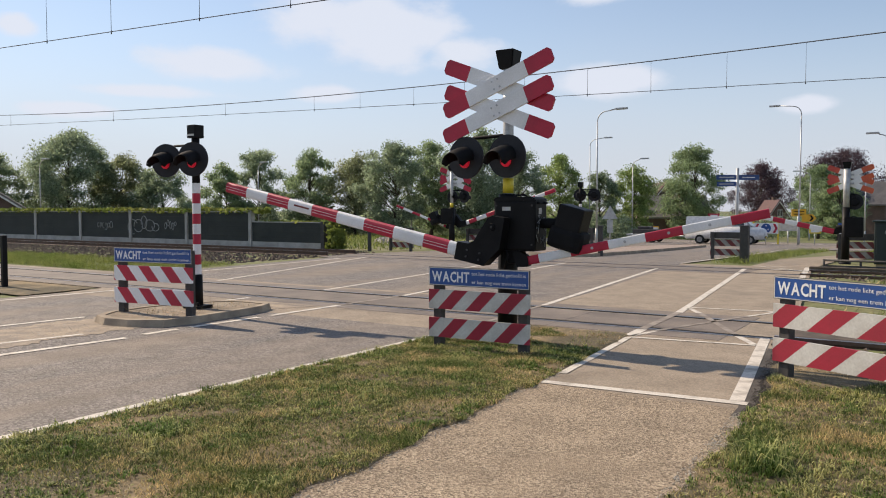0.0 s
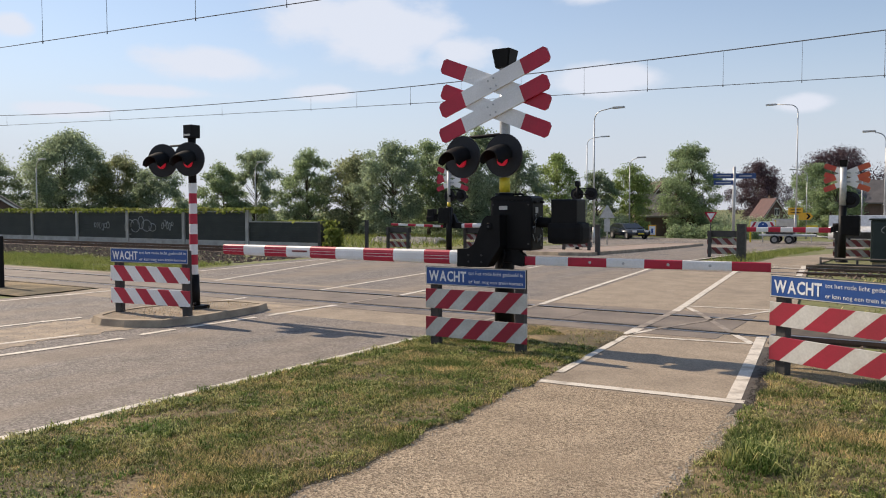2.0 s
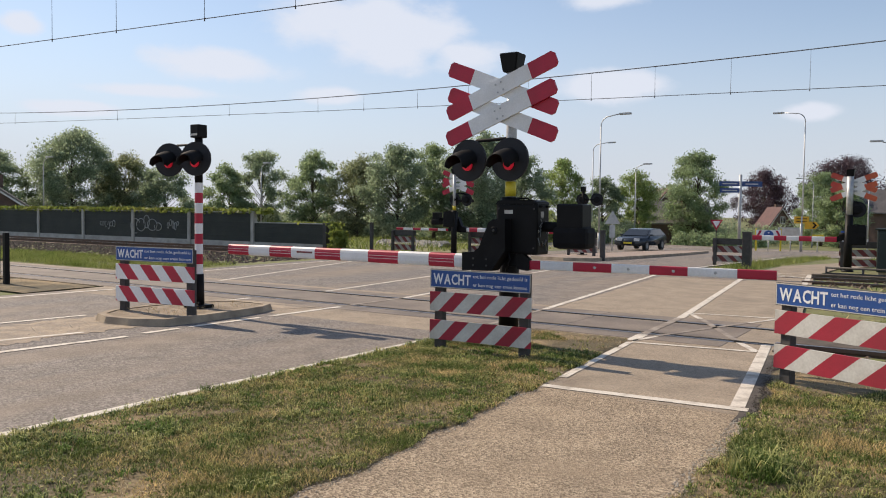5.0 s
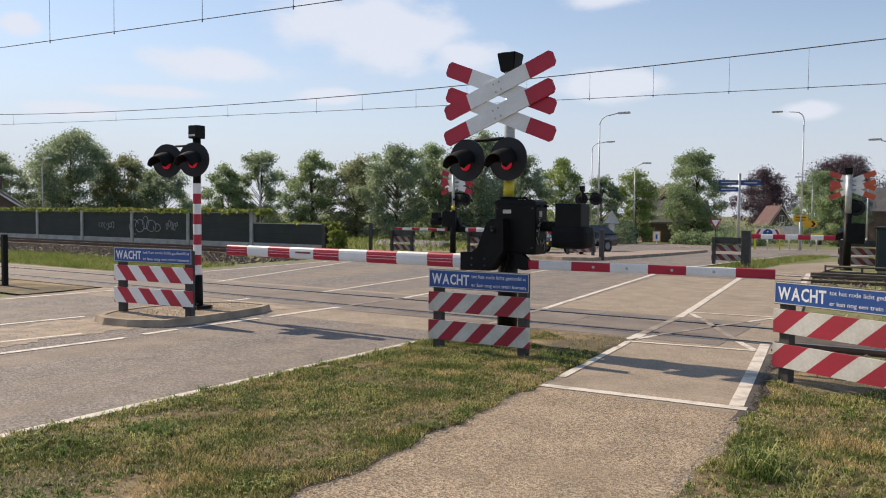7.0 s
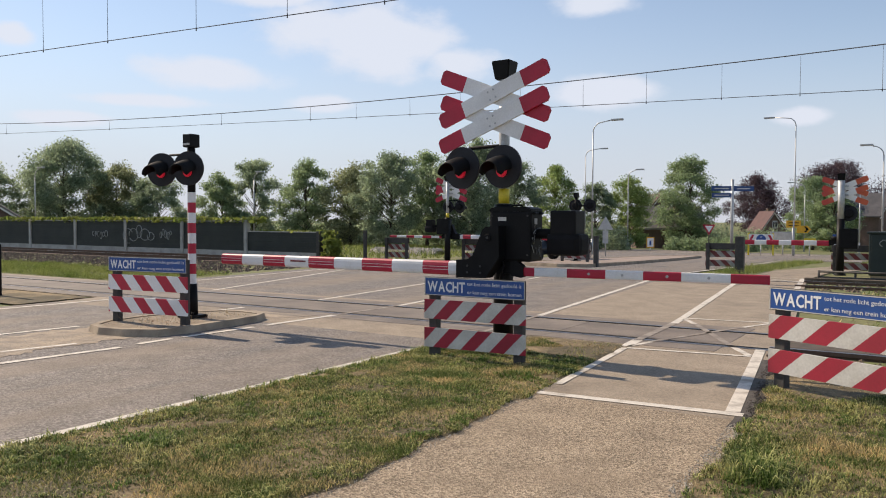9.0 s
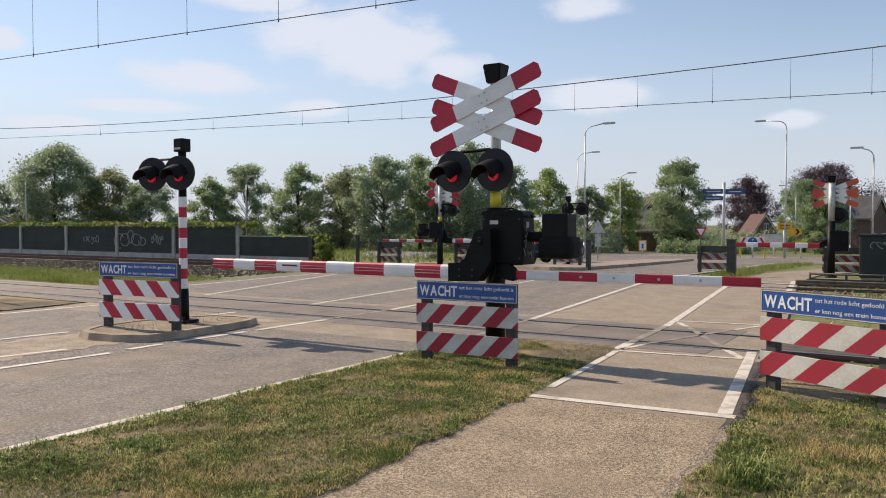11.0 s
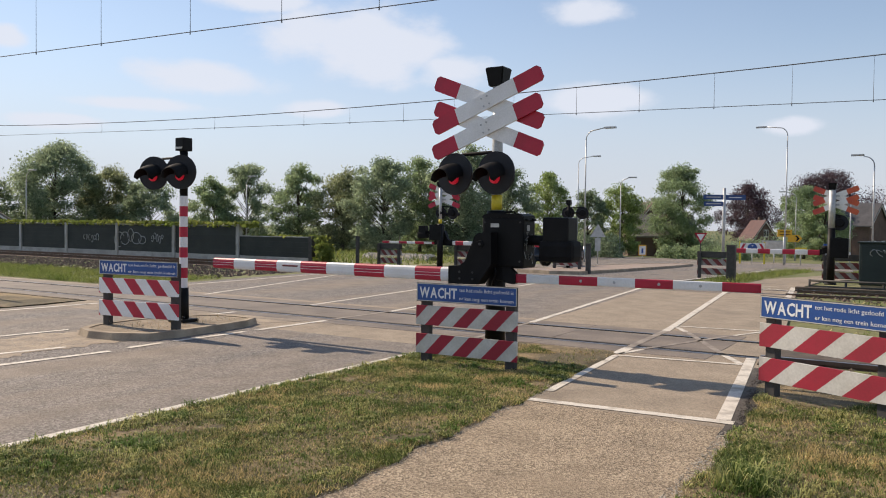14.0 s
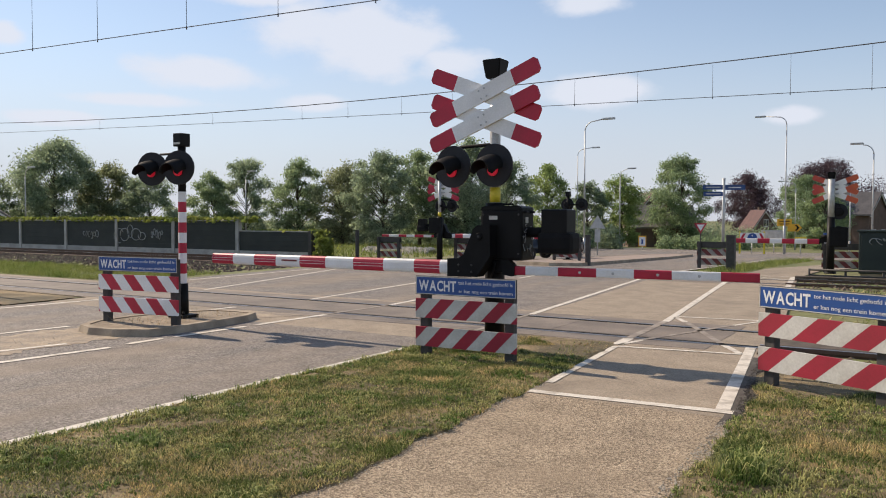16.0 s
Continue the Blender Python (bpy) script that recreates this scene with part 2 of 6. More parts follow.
M = dict(
    road=aggregate("worn_asphalt", (0.178, 0.162, 0.15), (0.085, 0.078, 0.072), (0.32, 0.285, 0.26), (0.265, 0.215, 0.165), cell=60, bump=0.8, stain_scale=0.75, stain_lo=0.42, stain_hi=0.66, streak=0.13),
    cross=aggregate("dusty_asphalt", (0.305, 0.25, 0.188), (0.235, 0.192, 0.146), (0.375, 0.31, 0.236), (0.235, 0.197, 0.155), cell=70),
    path=aggregate("chip_seal", (0.31, 0.24, 0.165), (0.125, 0.096, 0.066), (0.53, 0.43, 0.31), (0.275, 0.212, 0.146), cell=95, bump=1.0, stain_scale=0.8),
    paint=mat("road_paint", (0.64, 0.59, 0.51), (0.34, 0.295, 0.24), rough=0.7, scale=5, fine=45, mixlo=0.48, mixhi=0.72, grain=0.12, world_space=True),
    kerb=mat("kerb_concrete", (0.40, 0.325, 0.235), (0.25, 0.20, 0.145), rough=0.9, scale=3, world_space=True, shift=True),
    sand=mat("dry_sand", (0.385, 0.31, 0.225), (0.235, 0.195, 0.155), rough=0.95, scale=3.5, fine=30, grain=0.25, bump=0.5, world_space=True),
    grit=mat("island_grit", (0.31, 0.25, 0.18), (0.19, 0.15, 0.105), rough=0.95, scale=3.0, fine=35, grain=0.3, bump=0.6, world_space=True),
    paver=mat("clay_paver", (0.34, 0.26, 0.21), (0.27, 0.22, 0.19), rough=0.9, scale=1.2, fine=25, grain=0.2, world_space=True),
    soil=mat("verge_soil", (0.10, 0.08, 0.042), (0.31, 0.225, 0.12), rough=0.95, scale=1.2, fine=22, mixlo=0.47, mixhi=0.68, grain=0.3, bump=0.6, depth=0.03, world_space=True),
    meadow=mat("meadow", (0.10, 0.13, 0.035), (0.19, 0.18, 0.075), rough=0.95, scale=0.25, fine=5, grain=0.25, bump=0.6, depth=0.06, world_space=True),
    rubble=mat("pale_rubble", (0.50, 0.46, 0.39), (0.33, 0.29, 0.23), rough=0.95, scale=1.5, fine=8, island=0.25, world_space=True),
    crumb=mat("brown_crumbs", (0.25, 0.185, 0.12), (0.16, 0.118, 0.08), rough=0.95, scale=2, fine=25, island=0.4, world_space=True),
    # broken asphalt, its black deepened by the shade of the path edge's drop
    shaded_bitumen=mat("broken_bitumen_shade", (0.055, 0.047, 0.040), (0.10, 0.085, 0.07), rough=0.9, scale=4, fine=60, grain=0.3, bump=0.6, world_space=True),
    faint=mat("worn_off_paint", (0.33, 0.285, 0.235), (0.22, 0.183, 0.15), rough=0.75, scale=4, fine=45, mixlo=0.36, mixhi=0.60, grain=0.12, world_space=True),
    ballast=mat("ballast_stone", (0.15, 0.108, 0.078), (0.085, 0.064, 0.05), rough=0.95, scale=2, fine=25, island=0.4, world_space=True),
    panel=mat("crossing_panel", (0.215, 0.178, 0.145), (0.145, 0.12, 0.10), rough=0.8, scale=1.5, fine=40, grain=0.15, world_space=True, shift=True),
    rail=mat("rail_steel", (0.30, 0.29, 0.29), (0.16, 0.14, 0.13), rough=0.4, metal=1.0, scale=4, world_space=True),
    rust=mat("rusty_rail", (0.14, 0.08, 0.055), (0.09, 0.06, 0.045), rough=0.8, scale=5, world_space=True),
    black=mat("black_enamel", (0.006, 0.006, 0.0065), (0.010, 0.010, 0.0105), rough=0.5, scale=4, fine=80, grain=0.2, bump=0.05, spec=0.15),
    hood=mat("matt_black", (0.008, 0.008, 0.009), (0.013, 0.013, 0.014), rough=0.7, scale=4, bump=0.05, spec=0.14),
    lining=mat("backing_disc", (0.016, 0.017, 0.021), (0.022, 0.022, 0.026), rough=0.6, bump=0.03, spec=0.3),
    galv=mat("galvanised_steel", (0.52, 0.53, 0.53), (0.40, 0.41, 0.42), rough=0.5, metal=0.4, scale=6, bump=0.03),
    white=mat("white_reflective", (0.84, 0.84, 0.84), (0.75, 0.745, 0.735), rough=0.45, scale=3, fine=50, grain=0.05, bump=0.03),
    red=mat("red_reflective", (0.50, 0.012, 0.045), (0.41, 0.012, 0.038), rough=0.45, scale=3, fine=50, grain=0.06, bump=0.03),
    # greyer, darker white and red than the two above
    dull_white=mat("muted_white", (0.62, 0.61, 0.57), (0.48, 0.46, 0.42), rough=0.6, scale=4, fine=50, grain=0.08, bump=0.03),
    dull_red=mat("muted_red", (0.37, 0.013, 0.037), (0.29, 0.014, 0.032), rough=0.6, scale=4, grain=0.08, bump=0.03),
    blue=mat("blue_sign", (0.018, 0.085, 0.31), (0.016, 0.07, 0.26), rough=0.4, scale=3, bump=0.02, grain=0.05),
    letter=mat("letter_white", (0.82, 0.84, 0.86), rough=0.5, bump=0),
    yellow=mat("yellow_film", (0.72, 0.58, 0.04), (0.66, 0.50, 0.03), rough=0.5, bump=0.02),
    amber=mat("amber_sign", (0.78, 0.42, 0.02), (0.70, 0.37, 0.02), rough=0.5, bump=0.02),
    # dimmer white and red: the shade on the far boards' backs is in the colour
    dim_white=mat("dimmed_white", (0.36, 0.345, 0.32), (0.24, 0.225, 0.21), rough=0.8, scale=5, grain=0.12, bump=0.05),
    dim_red=mat("dimmed_red", (0.20, 0.04, 0.042), (0.14, 0.04, 0.04), rough=0.8, scale=5, grain=0.12, bump=0.05),
    # orange of sun passing through the plank ends, put into the red
    backlit_red=mat("backlit_orange_red", (0.62, 0.13, 0.05), (0.50, 0.07, 0.05), rough=0.6, scale=2.5, grain=0.08, bump=0.03),
    # sign blue darkened to hold the shade on the direction boards
    shaded_blue=mat("shaded_blue_sign", (0.025, 0.07, 0.22), (0.022, 0.06, 0.18), rough=0.5, bump=0.02),
post=mat("weathered_black_post", (0.035, 0.034, 0.034), (0.06, 0.056, 0.052), rough=0.7, scale=7, bump=0.1),
    lens=glow("red_lens", (0.45, 0.007, 0.024), 0.35),
    cable=mat("wire_metal", (0.16, 0.165, 0.18), rough=0.8, bump=0, spec=0.1),
    barrier=mat("noise_panel", (0.016, 0.022, 0.020), (0.028, 0.033, 0.029), rough=0.7, scale=1.5, fine=30, world_space=True, shift=True),
    bpost=mat("barrier_post", (0.45, 0.44, 0.42), (0.32, 0.31, 0.29), rough=0.8, scale=3, world_space=True),
    graffiti=mat("spray_paint", (0.40, 0.42, 0.42), (0.26, 0.27, 0.27), rough=0.7, scale=3, bump=0),
    bark=mat("bark", (0.10, 0.08, 0.06), (0.06, 0.05, 0.04), rough=0.95, scale=3, fine=20, bump=0.6),
    grass=leafy("grass_blade", (0.125, 0.17, 0.042), (0.56, 0.43, 0.21), scale=2.2, island=0.65, trans=0.3, lo=0.46, hi=0.64, jitter=0.10),
    long_grass=leafy("tall_grass", (0.15, 0.21, 0.045), (0.26, 0.28, 0.09), scale=0.6, island=0.45, trans=0.4, jitter=0.12),
    brick=mat("dark_brick", (0.16, 0.10, 0.08), (0.11, 0.075, 0.06), rough=0.9, scale=1.5, fine=12, grain=0.2, world_space=True),
    tile_red=mat("red_roof_tile", (0.125, 0.066, 0.062), (0.095, 0.054, 0.052), rough=0.85, scale=1.0, fine=6, grain=0.2, world_space=True),
    tile_grey=mat("grey_roof_tile", (0.22, 0.205, 0.19), (0.16, 0.15, 0.14), rough=0.85, scale=1.0, fine=6, grain=0.2, world_space=True),
    slate=mat("dark_slate", (0.055, 0.055, 0.062), (0.08, 0.078, 0.085), rough=0.8, scale=1.0, fine=6, grain=0.2, world_space=True),
    trim=mat("white_trim", (0.75, 0.74, 0.71), rough=0.6, bump=0.02),
    glass=mat("dark_glass", (0.02, 0.024, 0.028), rough=0.08, bump=0, spec=0.8),
    car_dark=mat("dark_car_paint", (0.045, 0.055, 0.068), rough=0.22, bump=0, metal=0.4),
    car_white=mat("white_car_paint", (0.72, 0.73, 0.74), rough=0.3, bump=0),
    tyre=mat("rubber", (0.02, 0.02, 0.02), rough=0.85, bump=0.05),
    headlight=mat("lamp_glass", (0.7, 0.72, 0.74), rough=0.15, bump=0),
    cabinet=mat("green_cabinet", (0.010, 0.020, 0.018), (0.015, 0.027, 0.024), rough=0.6, scale=3),
    wood=mat("grey_wood", (0.13, 0.10, 0.075), (0.075, 0.06, 0.046), rough=0.9, scale=5),
)
# oak, olive and birch carry distance haze in their pale, bluish colour
LEAF = dict(
    oak=leafy("hazy_oak_leaf", (0.32, 0.39, 0.25), (0.24, 0.31, 0.20), trans=0.68),
    lime=leafy("lime_leaf", (0.32, 0.40, 0.15), (0.22, 0.30, 0.115), trans=0.6),
    olive=leafy("hazy_olive_leaf", (0.31, 0.34, 0.19), (0.24, 0.275, 0.155), trans=0.66),
    birch=leafy("hazy_birch_leaf", (0.32, 0.40, 0.22), (0.23, 0.31, 0.17), trans=0.6),
    beech=leafy("purple_leaf", (0.085, 0.058, 0.074), (0.12, 0.078, 0.092), trans=0.3),
    hedge=leafy("hedge_leaf", (0.16, 0.21, 0.045), (0.24, 0.26, 0.07), trans=0.45),
)


# ---- mesh helpers ----
def thing(name, m, label="", category="", group="", kind=""):
    ob = new(name)
    ob.empty_display_size = 0.2
    ob.matrix_basis = m
    return tagged(ob, label, category, group, kind)


def part(name, bm, material, parent=None, label="", m=None, smooth=False):
    """Links a bmesh as one mesh object under a thing or a part."""
    me = bpy.data.meshes.new(name)
    bmesh.ops.recalc_face_normals(bm, faces=bm.faces)
    bm.to_mesh(me)
    bm.free()
    for x in material if isinstance(material, (list, tuple)) else [material]:
        me.materials.append(x)
    if smooth:
        me.polygons.foreach_set("use_smooth", [True] * len(me.polygons))
    ob = new(name, me)
    if parent:
        ob.parent = parent
    if m:
        ob.matrix_basis = m
    if label:
        ob["label"] = label
    return ob


def soup(name, verts, faces, material, parent=None, label=""):
    me = bpy.data.meshes.new(name)
    me.from_pydata(verts, [], faces)
    for x in material if isinstance(material, (list, tuple)) else [material]:
        me.materials.append(x)
    ob = new(name, me)
    if parent:
        ob.parent = parent
    if label:
        ob["label"] = label
    return ob


def BM():
    return bmesh.new()


def box(bm, x0, x1, y0, y1, z0, z1, bev=0.0, m=None, mi=0):
    vs = [bm.verts.new((x, y, z)) for x in (x0, x1) for y in (y0, y1) for z in (z0, z1)]
    fs = [bm.faces.new([vs[i] for i in q]) for q in ((0, 1, 3, 2), (4, 6, 7, 5), (0, 4, 5, 1), (2, 3, 7, 6), (0, 2, 6, 4), (1, 5, 7, 3))]
    for f in fs:
        f.material_index = mi
    geo = list({e for f in fs for e in f.edges})
    if bev:
        r = bmesh.ops.bevel(bm, geom=geo, offset=bev, segments=2, affect="EDGES", profile=0.6)
        vs = list({v for f in r["faces"] for v in f.verts} | {v for v in vs if v.is_valid})
    if m:
        bmesh.ops.transform(bm, matrix=m, verts=vs)
    return bm


def prism(bm, pts, d0, d1, axis="y", mi=0, m=None):
    """Extrudes a 2D outline along an axis: y (outline in x, z), x (outline in y, z) or z (outline in x, y)."""
    def at(p, d):
        return {"y": (p[0], d, p[1]), "x": (d, p[0], p[1]), "z": (p[0], p[1], d)}[axis]
    a = [bm.verts.new(at(p, d0)) for p in pts]
    b = [bm.verts.new(at(p, d1)) for p in pts]
    n = len(pts)
    fs = [bm.faces.new(a), bm.faces.new(b[::-1])]
    fs += [bm.faces.new((a[i], a[(i + 1) % n], b[(i + 1) % n], b[i])) for i in range(n)]
    for f in fs:
        f.material_index = mi
    if m:
        bmesh.ops.transform(bm, matrix=m, verts=a + b)
    return bm


def tube(bm, p0, p1, r0, r1=None, n=14, mi=0, caps=True):
    r1 = r0 if r1 is None else r1
    p0, p1 = Vector(p0), Vector(p1)
    q = (p1 - p0).to_track_quat("Z", "Y")
    a, b = [], []
    for i in range(n):
        d = q @ Vector((math.cos(2 * math.pi * i / n), math.sin(2 * math.pi * i / n), 0))
        a.append(bm.verts.new(p0 + d * r0))
        b.append(bm.verts.new(p1 + d * r1))
    fs = [bm.faces.new((a[i], a[(i + 1) % n], b[(i + 1) % n], b[i])) for i in range(n)]
    for f in fs:
        f.smooth = True
    if caps:
        fs += [bm.faces.new(a[::-1]), bm.faces.new(b)]
    for f in fs:
        f.material_index = mi
    return bm


def bent(bm, pts, r, n=8, mi=0):
    """One swept tube along a polyline."""
    pts = [Vector(p) for p in pts]
    k, rings, side = len(pts) - 1, [], None
    for i, p in enumerate(pts):
        d = (pts[min(k, i + 1)] - pts[max(0, i - 1)]).normalized()
        if side is None:
            side = d.orthogonal().normalized()
        side = (side - d * side.dot(d)).normalized()
        up = d.cross(side)
        ri = r if isinstance(r, (int, float)) else r[0] + (r[1] - r[0]) * i / k
        rings.append([bm.verts.new(p + (side * math.cos(2 * math.pi * q / n) + up * math.sin(2 * math.pi * q / n)) * ri) for q in range(n)])
    for a, b in zip(rings, rings[1:]):
        for q in range(n):
            f = bm.faces.new((a[q], a[(q + 1) % n], b[(q + 1) % n], b[q]))
            f.smooth, f.material_index = True, mi
    for f in (bm.faces.new(rings[0][::-1]), bm.faces.new(rings[-1])):
        f.material_index = mi
    return bm


def weld(bm):
    """Joins touching pieces into one skin."""
    bmesh.ops.remove_doubles(bm, verts=bm.verts, dist=0.0005)
    return bm


def clip_x(pts, lo, hi):
    for side, lim in ((1, lo), (-1, hi)):
        outp = []
        for i, p in enumerate(pts):
            q = pts[(i + 1) % len(pts)]
            a, b = side * (p[0] - lim) >= -1e-9, side * (q[0] - lim) >= -1e-9
            if a:
                outp.append(p)
            if a != b:
                k = (lim - p[0]) / (q[0] - p[0])
                outp.append((lim, p[1] + k * (q[1] - p[1])))
        pts = outp
        if len(pts) < 3:
            return []
    return pts


def lettering(text, size, fat=0.0, name="lettering"):
    """Letters of the built-in font as a flat mesh in x, y."""
    cu = bpy.data.curves.new(name, "FONT")
    cu.body, cu.size, cu.resolution_u, cu.extrude, cu.offset = text, size, 2, 0.001, fat
    tmp = bpy.data.objects.new(name, cu)
    scene.collection.objects.link(tmp)
    bpy.context.view_layer.update()
    me = bpy.data.meshes.new_from_object(tmp.evaluated_get(bpy.context.evaluated_depsgraph_get()))
    bpy.data.objects.remove(tmp)
    bpy.data.curves.remove(cu)
    me.name = name
    return me


def terrain(y):
    """Height of the land: level at the crossing, falling away gently behind it."""
    return 0.0 if y < 24 else -0.022 * (min(y, 105.0) - 24)


# ---- ground, road, rails ----
def verge_height(x, y):
    """Uneven top of the mown verge."""
    return 0.012 + 0.016 * noise.noise(Vector((x * 1.4, y * 1.4, 5.0))) + 0.007 * noise.noise(Vector((x * 7, y * 7, 2.0)))


def path_left(y):
    return -3.05 if y < 3.6 else -3.05 - 0.057 * (y - 3.6) if y < 6.6 else -3.22 - 0.085 * (y - 6.6)


def path_right(y):
    return -1.30 if y < 3.6 else -1.30 - 0.027 * (y - 3.6) if y < 6.6 else -1.38 - 0.112 * (y - 6.6)


def ragged(y, seed, amount):
    return amount * (noise.noise(Vector((y * 1.6, seed, 0))) + 0.7 * noise.noise(Vector((y * 5.5, seed, 1))) + 0.4 * noise.noise(Vector((y * 15, seed, 2))))


def verge_sheet(y0, y1, left, right, label):
    """Soil of a verge as a fine uneven sheet whose ragged edges lap over the asphalt."""
    rows, cols = int((y1 - y0) / 0.05), 54
    vs, fs = [], []
    for j in range(rows + 1):
        y = y0 + (y1 - y0) * j / rows
        l, r = left(y), right(y)
        for i in range(cols + 1):
            x = l + (r - l) * i / cols
            k = min(1.0, min(x - l, r - x) / 0.07)
            vs.append((x, y, verge_height(x, y) * k - 0.006 * (1 - k)))
    for j in range(rows):
        for i in range(cols):
            a = j * (cols + 1) + i
            fs.append((a, a + 1, a + cols + 2, a + cols + 1))
    ob = tagged(soup("verge", vs, fs, M["soil"]), label, "verge", kind="structure")
    ob.data.polygons.foreach_set("use_smooth", [True] * len(ob.data.polygons))


def strip(name, rows, material, dz, kind="structure", label="", category=""):
    """A sheet on the land from cross-sections (y, x left, x right)."""
    full = []
    for (ya, la, ra), (yb, lb, rb) in zip(rows, rows[1:]):
        n = max(1, int((yb - ya) / 4))
        full += [(ya + (yb - ya) * i / n, la + (lb - la) * i / n, ra + (rb - ra) * i / n) for i in range(n)]
        if ya < 24 < yb:
            k = (24 - ya) / (yb - ya)
            full.append((24.0, la + (lb - la) * k, ra + (rb - ra) * k))
    full.append(rows[-1])
    full = sorted(set(full))
    vs, fs = [], []
    for y, l, r in full:
        vs += [(l, y, terrain(y) + dz), (r, y, terrain(y) + dz)]
    for i in range(len(full) - 1):
        fs.append((2 * i, 2 * i + 1, 2 * i + 3, 2 * i + 2))
    return tagged(soup(name, vs, fs, material), label, category, kind=kind)


def build_ground():
    xs = [-2500, -800, -300, -120, -60, -30, -15, 0, 15, 40, 120, 400, 1200, 2500]
    ys = [-600, -100, -20, 0, 12, 24, 40, 60, 80, 105, 160, 300, 800, 3000]
    vs = [(x, y, terrain(y) - 0.03) for y in ys for x in xs]
    n = len(xs)
    fs = [(j * n + i, j * n + i + 1, (j + 1) * n + i + 1, (j + 1) * n + i) for j in range(len(ys) - 1) for i in range(n - 1)]
    tagged(soup("ground", vs, fs, M["meadow"]), "flat green land with dry patches", "ground", kind="structure")
    strip("verge", [(-12, -5.7, -2.8), (1.5, -5.7, -2.8), (9.9, -5.7, -3.3)], M["soil"], -0.012, label="dry mown grass verge soil beside the road", category="verge")
    strip("verge", [(-12, -1.6, 14), (6.7, -1.6, 14), (9.7, -2.0, 14)], M["soil"], -0.012, label="dry mown grass verge soil beside the cycle path", category="verge")
    verge_sheet(-6.0, 9.85, lambda y: -5.505 + ragged(y, 1, 0.02), lambda y: path_left(y) + 0.025 + 0.05 * math.sin(y * 7) * math.sin(y * 2.3) + ragged(y, 2, 0.016), "dry mown grass verge soil between road and cycle path")
    verge_sheet(-6.0, 9.7, lambda y: path_right(y) + (0.02 if y < 6.5 else 0.06) + 0.06 * math.sin(y * 6.1) * math.sin(y * 2.7) + ragged(y, 3, 0.02), lambda y: 1.8, "dry mown grass verge soil along the cycle path's far edge")
    edge = [6.35 + 0.05 * i for i in range(68)]
    strip("path_edge", [(y, path_right(y) - 0.06, path_right(y) + 0.045 + ragged(y, 7, 0.05)) for y in edge], M["shaded_bitumen"], 0.002, label="broken asphalt edge of the cycle path, blackened with its drop's shade", category="path edge")
    strip("road", [(-40, -14.6, -5.45), (8.9, -14.6, -5.45)], M["road"], 0.0, label="worn grey asphalt road with sandy stains", category="road")
    strip("road", [(8.9, -14.6, -5.45), (9.9, -14.8, -5.45)], M["cross"], 0.0, label="dusty asphalt before the rails", category="road")
    strip("road", [(9.9, -14.9, -1.7), (12.7, -16.55, -1.97)], M["cross"], 0.0, label="dusty asphalt over the level crossing", category="road")
    strip("road", [(12.7, -16.55, -5.9), (14, -17.3, -5.9), (24, -18.3, -6.9)], M["road"], 0.0, label="grey asphalt lanes between the two tracks", category="road")
    strip("cycle_path", [(12.7, -5.9, -1.97), (14, -5.9, -2.1), (24, -6.9, -3.3)], M["cross"], 0.0, label="dusty path between the two tracks", category="cycle path")
    strip("cycle_path", [(9.9, -26, -14.9), (11.2, -26, -15.65), (12.7, -26, -16.55)], M["cross"], 0.0, label="dusty paved strip across the rails", category="cycle path")
    strip("road", [(24, -18.3, -6.9), (34, -18.0, -6.95), (46, -18.3, -6.8)], M["road"], 0.0, label="grey asphalt road beyond the railway", category="road")
    strip("road", [(46, -30, -5), (49, -60, 20), (56, -60, 40), (63, -60, 40), (70, -60, -16), (77, -60, -26)], M["road"], 0.0, label="pale asphalt of the crossing road", category="road")
    strip("cycle_path", [(-12, -3.16, -1.2), (3.6, -3.18, -1.2), (6.6, -3.34, -1.30)], M["path"], 0.0, label="brown chip-sealed cycle path, worn at its edges", category="cycle path")
    strip("cycle_path", [(6.6, -3.22, -1.38), (9.9, -3.5, -1.75)], M["cross"], 0.0, label="smooth dusty cycle path before the rails", category="cycle path")
    strip("cycle_path", [(24, -4.95, -3.3), (30, -5.2, -3.4), (38, -4.0, -1.8), (46, 1.0, 4.0)], M["cross"], 0.0, label="sandy cycle path that bends away beyond the rails", category="cycle path")
    strip("sand_patch", [(1.0 + 0.05 * i, -10.75 + ragged(0.05 * i, 11, 0.28), -9.5 + 0.002 * i + ragged(0.05 * i, 12, 0.26)) for i in range(128)], M["sand"], 0.004, label="loose pale sand swept against the traffic island", category="sand")
    strip("sand_patch", [(9.35, -10.7, -9.2), (10.1, -10.75, -8.9)], M["sand"], 0.004, label="sandy dust beside the rails", category="sand")
    strip("verge", [(8.15, -26, -14.72), (9.8, -26, -14.92)], M["soil"], 0.004, label="brown soil strip between road and rails", category="verge")
    strip("gravel_verge", [(9.75, -1.75, 14), (9.95, -1.72, 14)], M["sand"], -0.008, label="sandy gravel beside the rails", category="gravel")
    # field with rubble beyond the rails
    strip("field", [(26, -60, -19.5), (46, -75, -19.5), (46.5, -90, -30.5), (84, -110, -34)], M["long_field"], -0.015, label="pale rough grass field", category="field")


M["long_field"] = mat("pale_field", (0.15, 0.16, 0.06), (0.22, 0.20, 0.10), rough=0.95, scale=0.3, fine=4, grain=0.25, bump=0.5, depth=0.05, world_space=True)


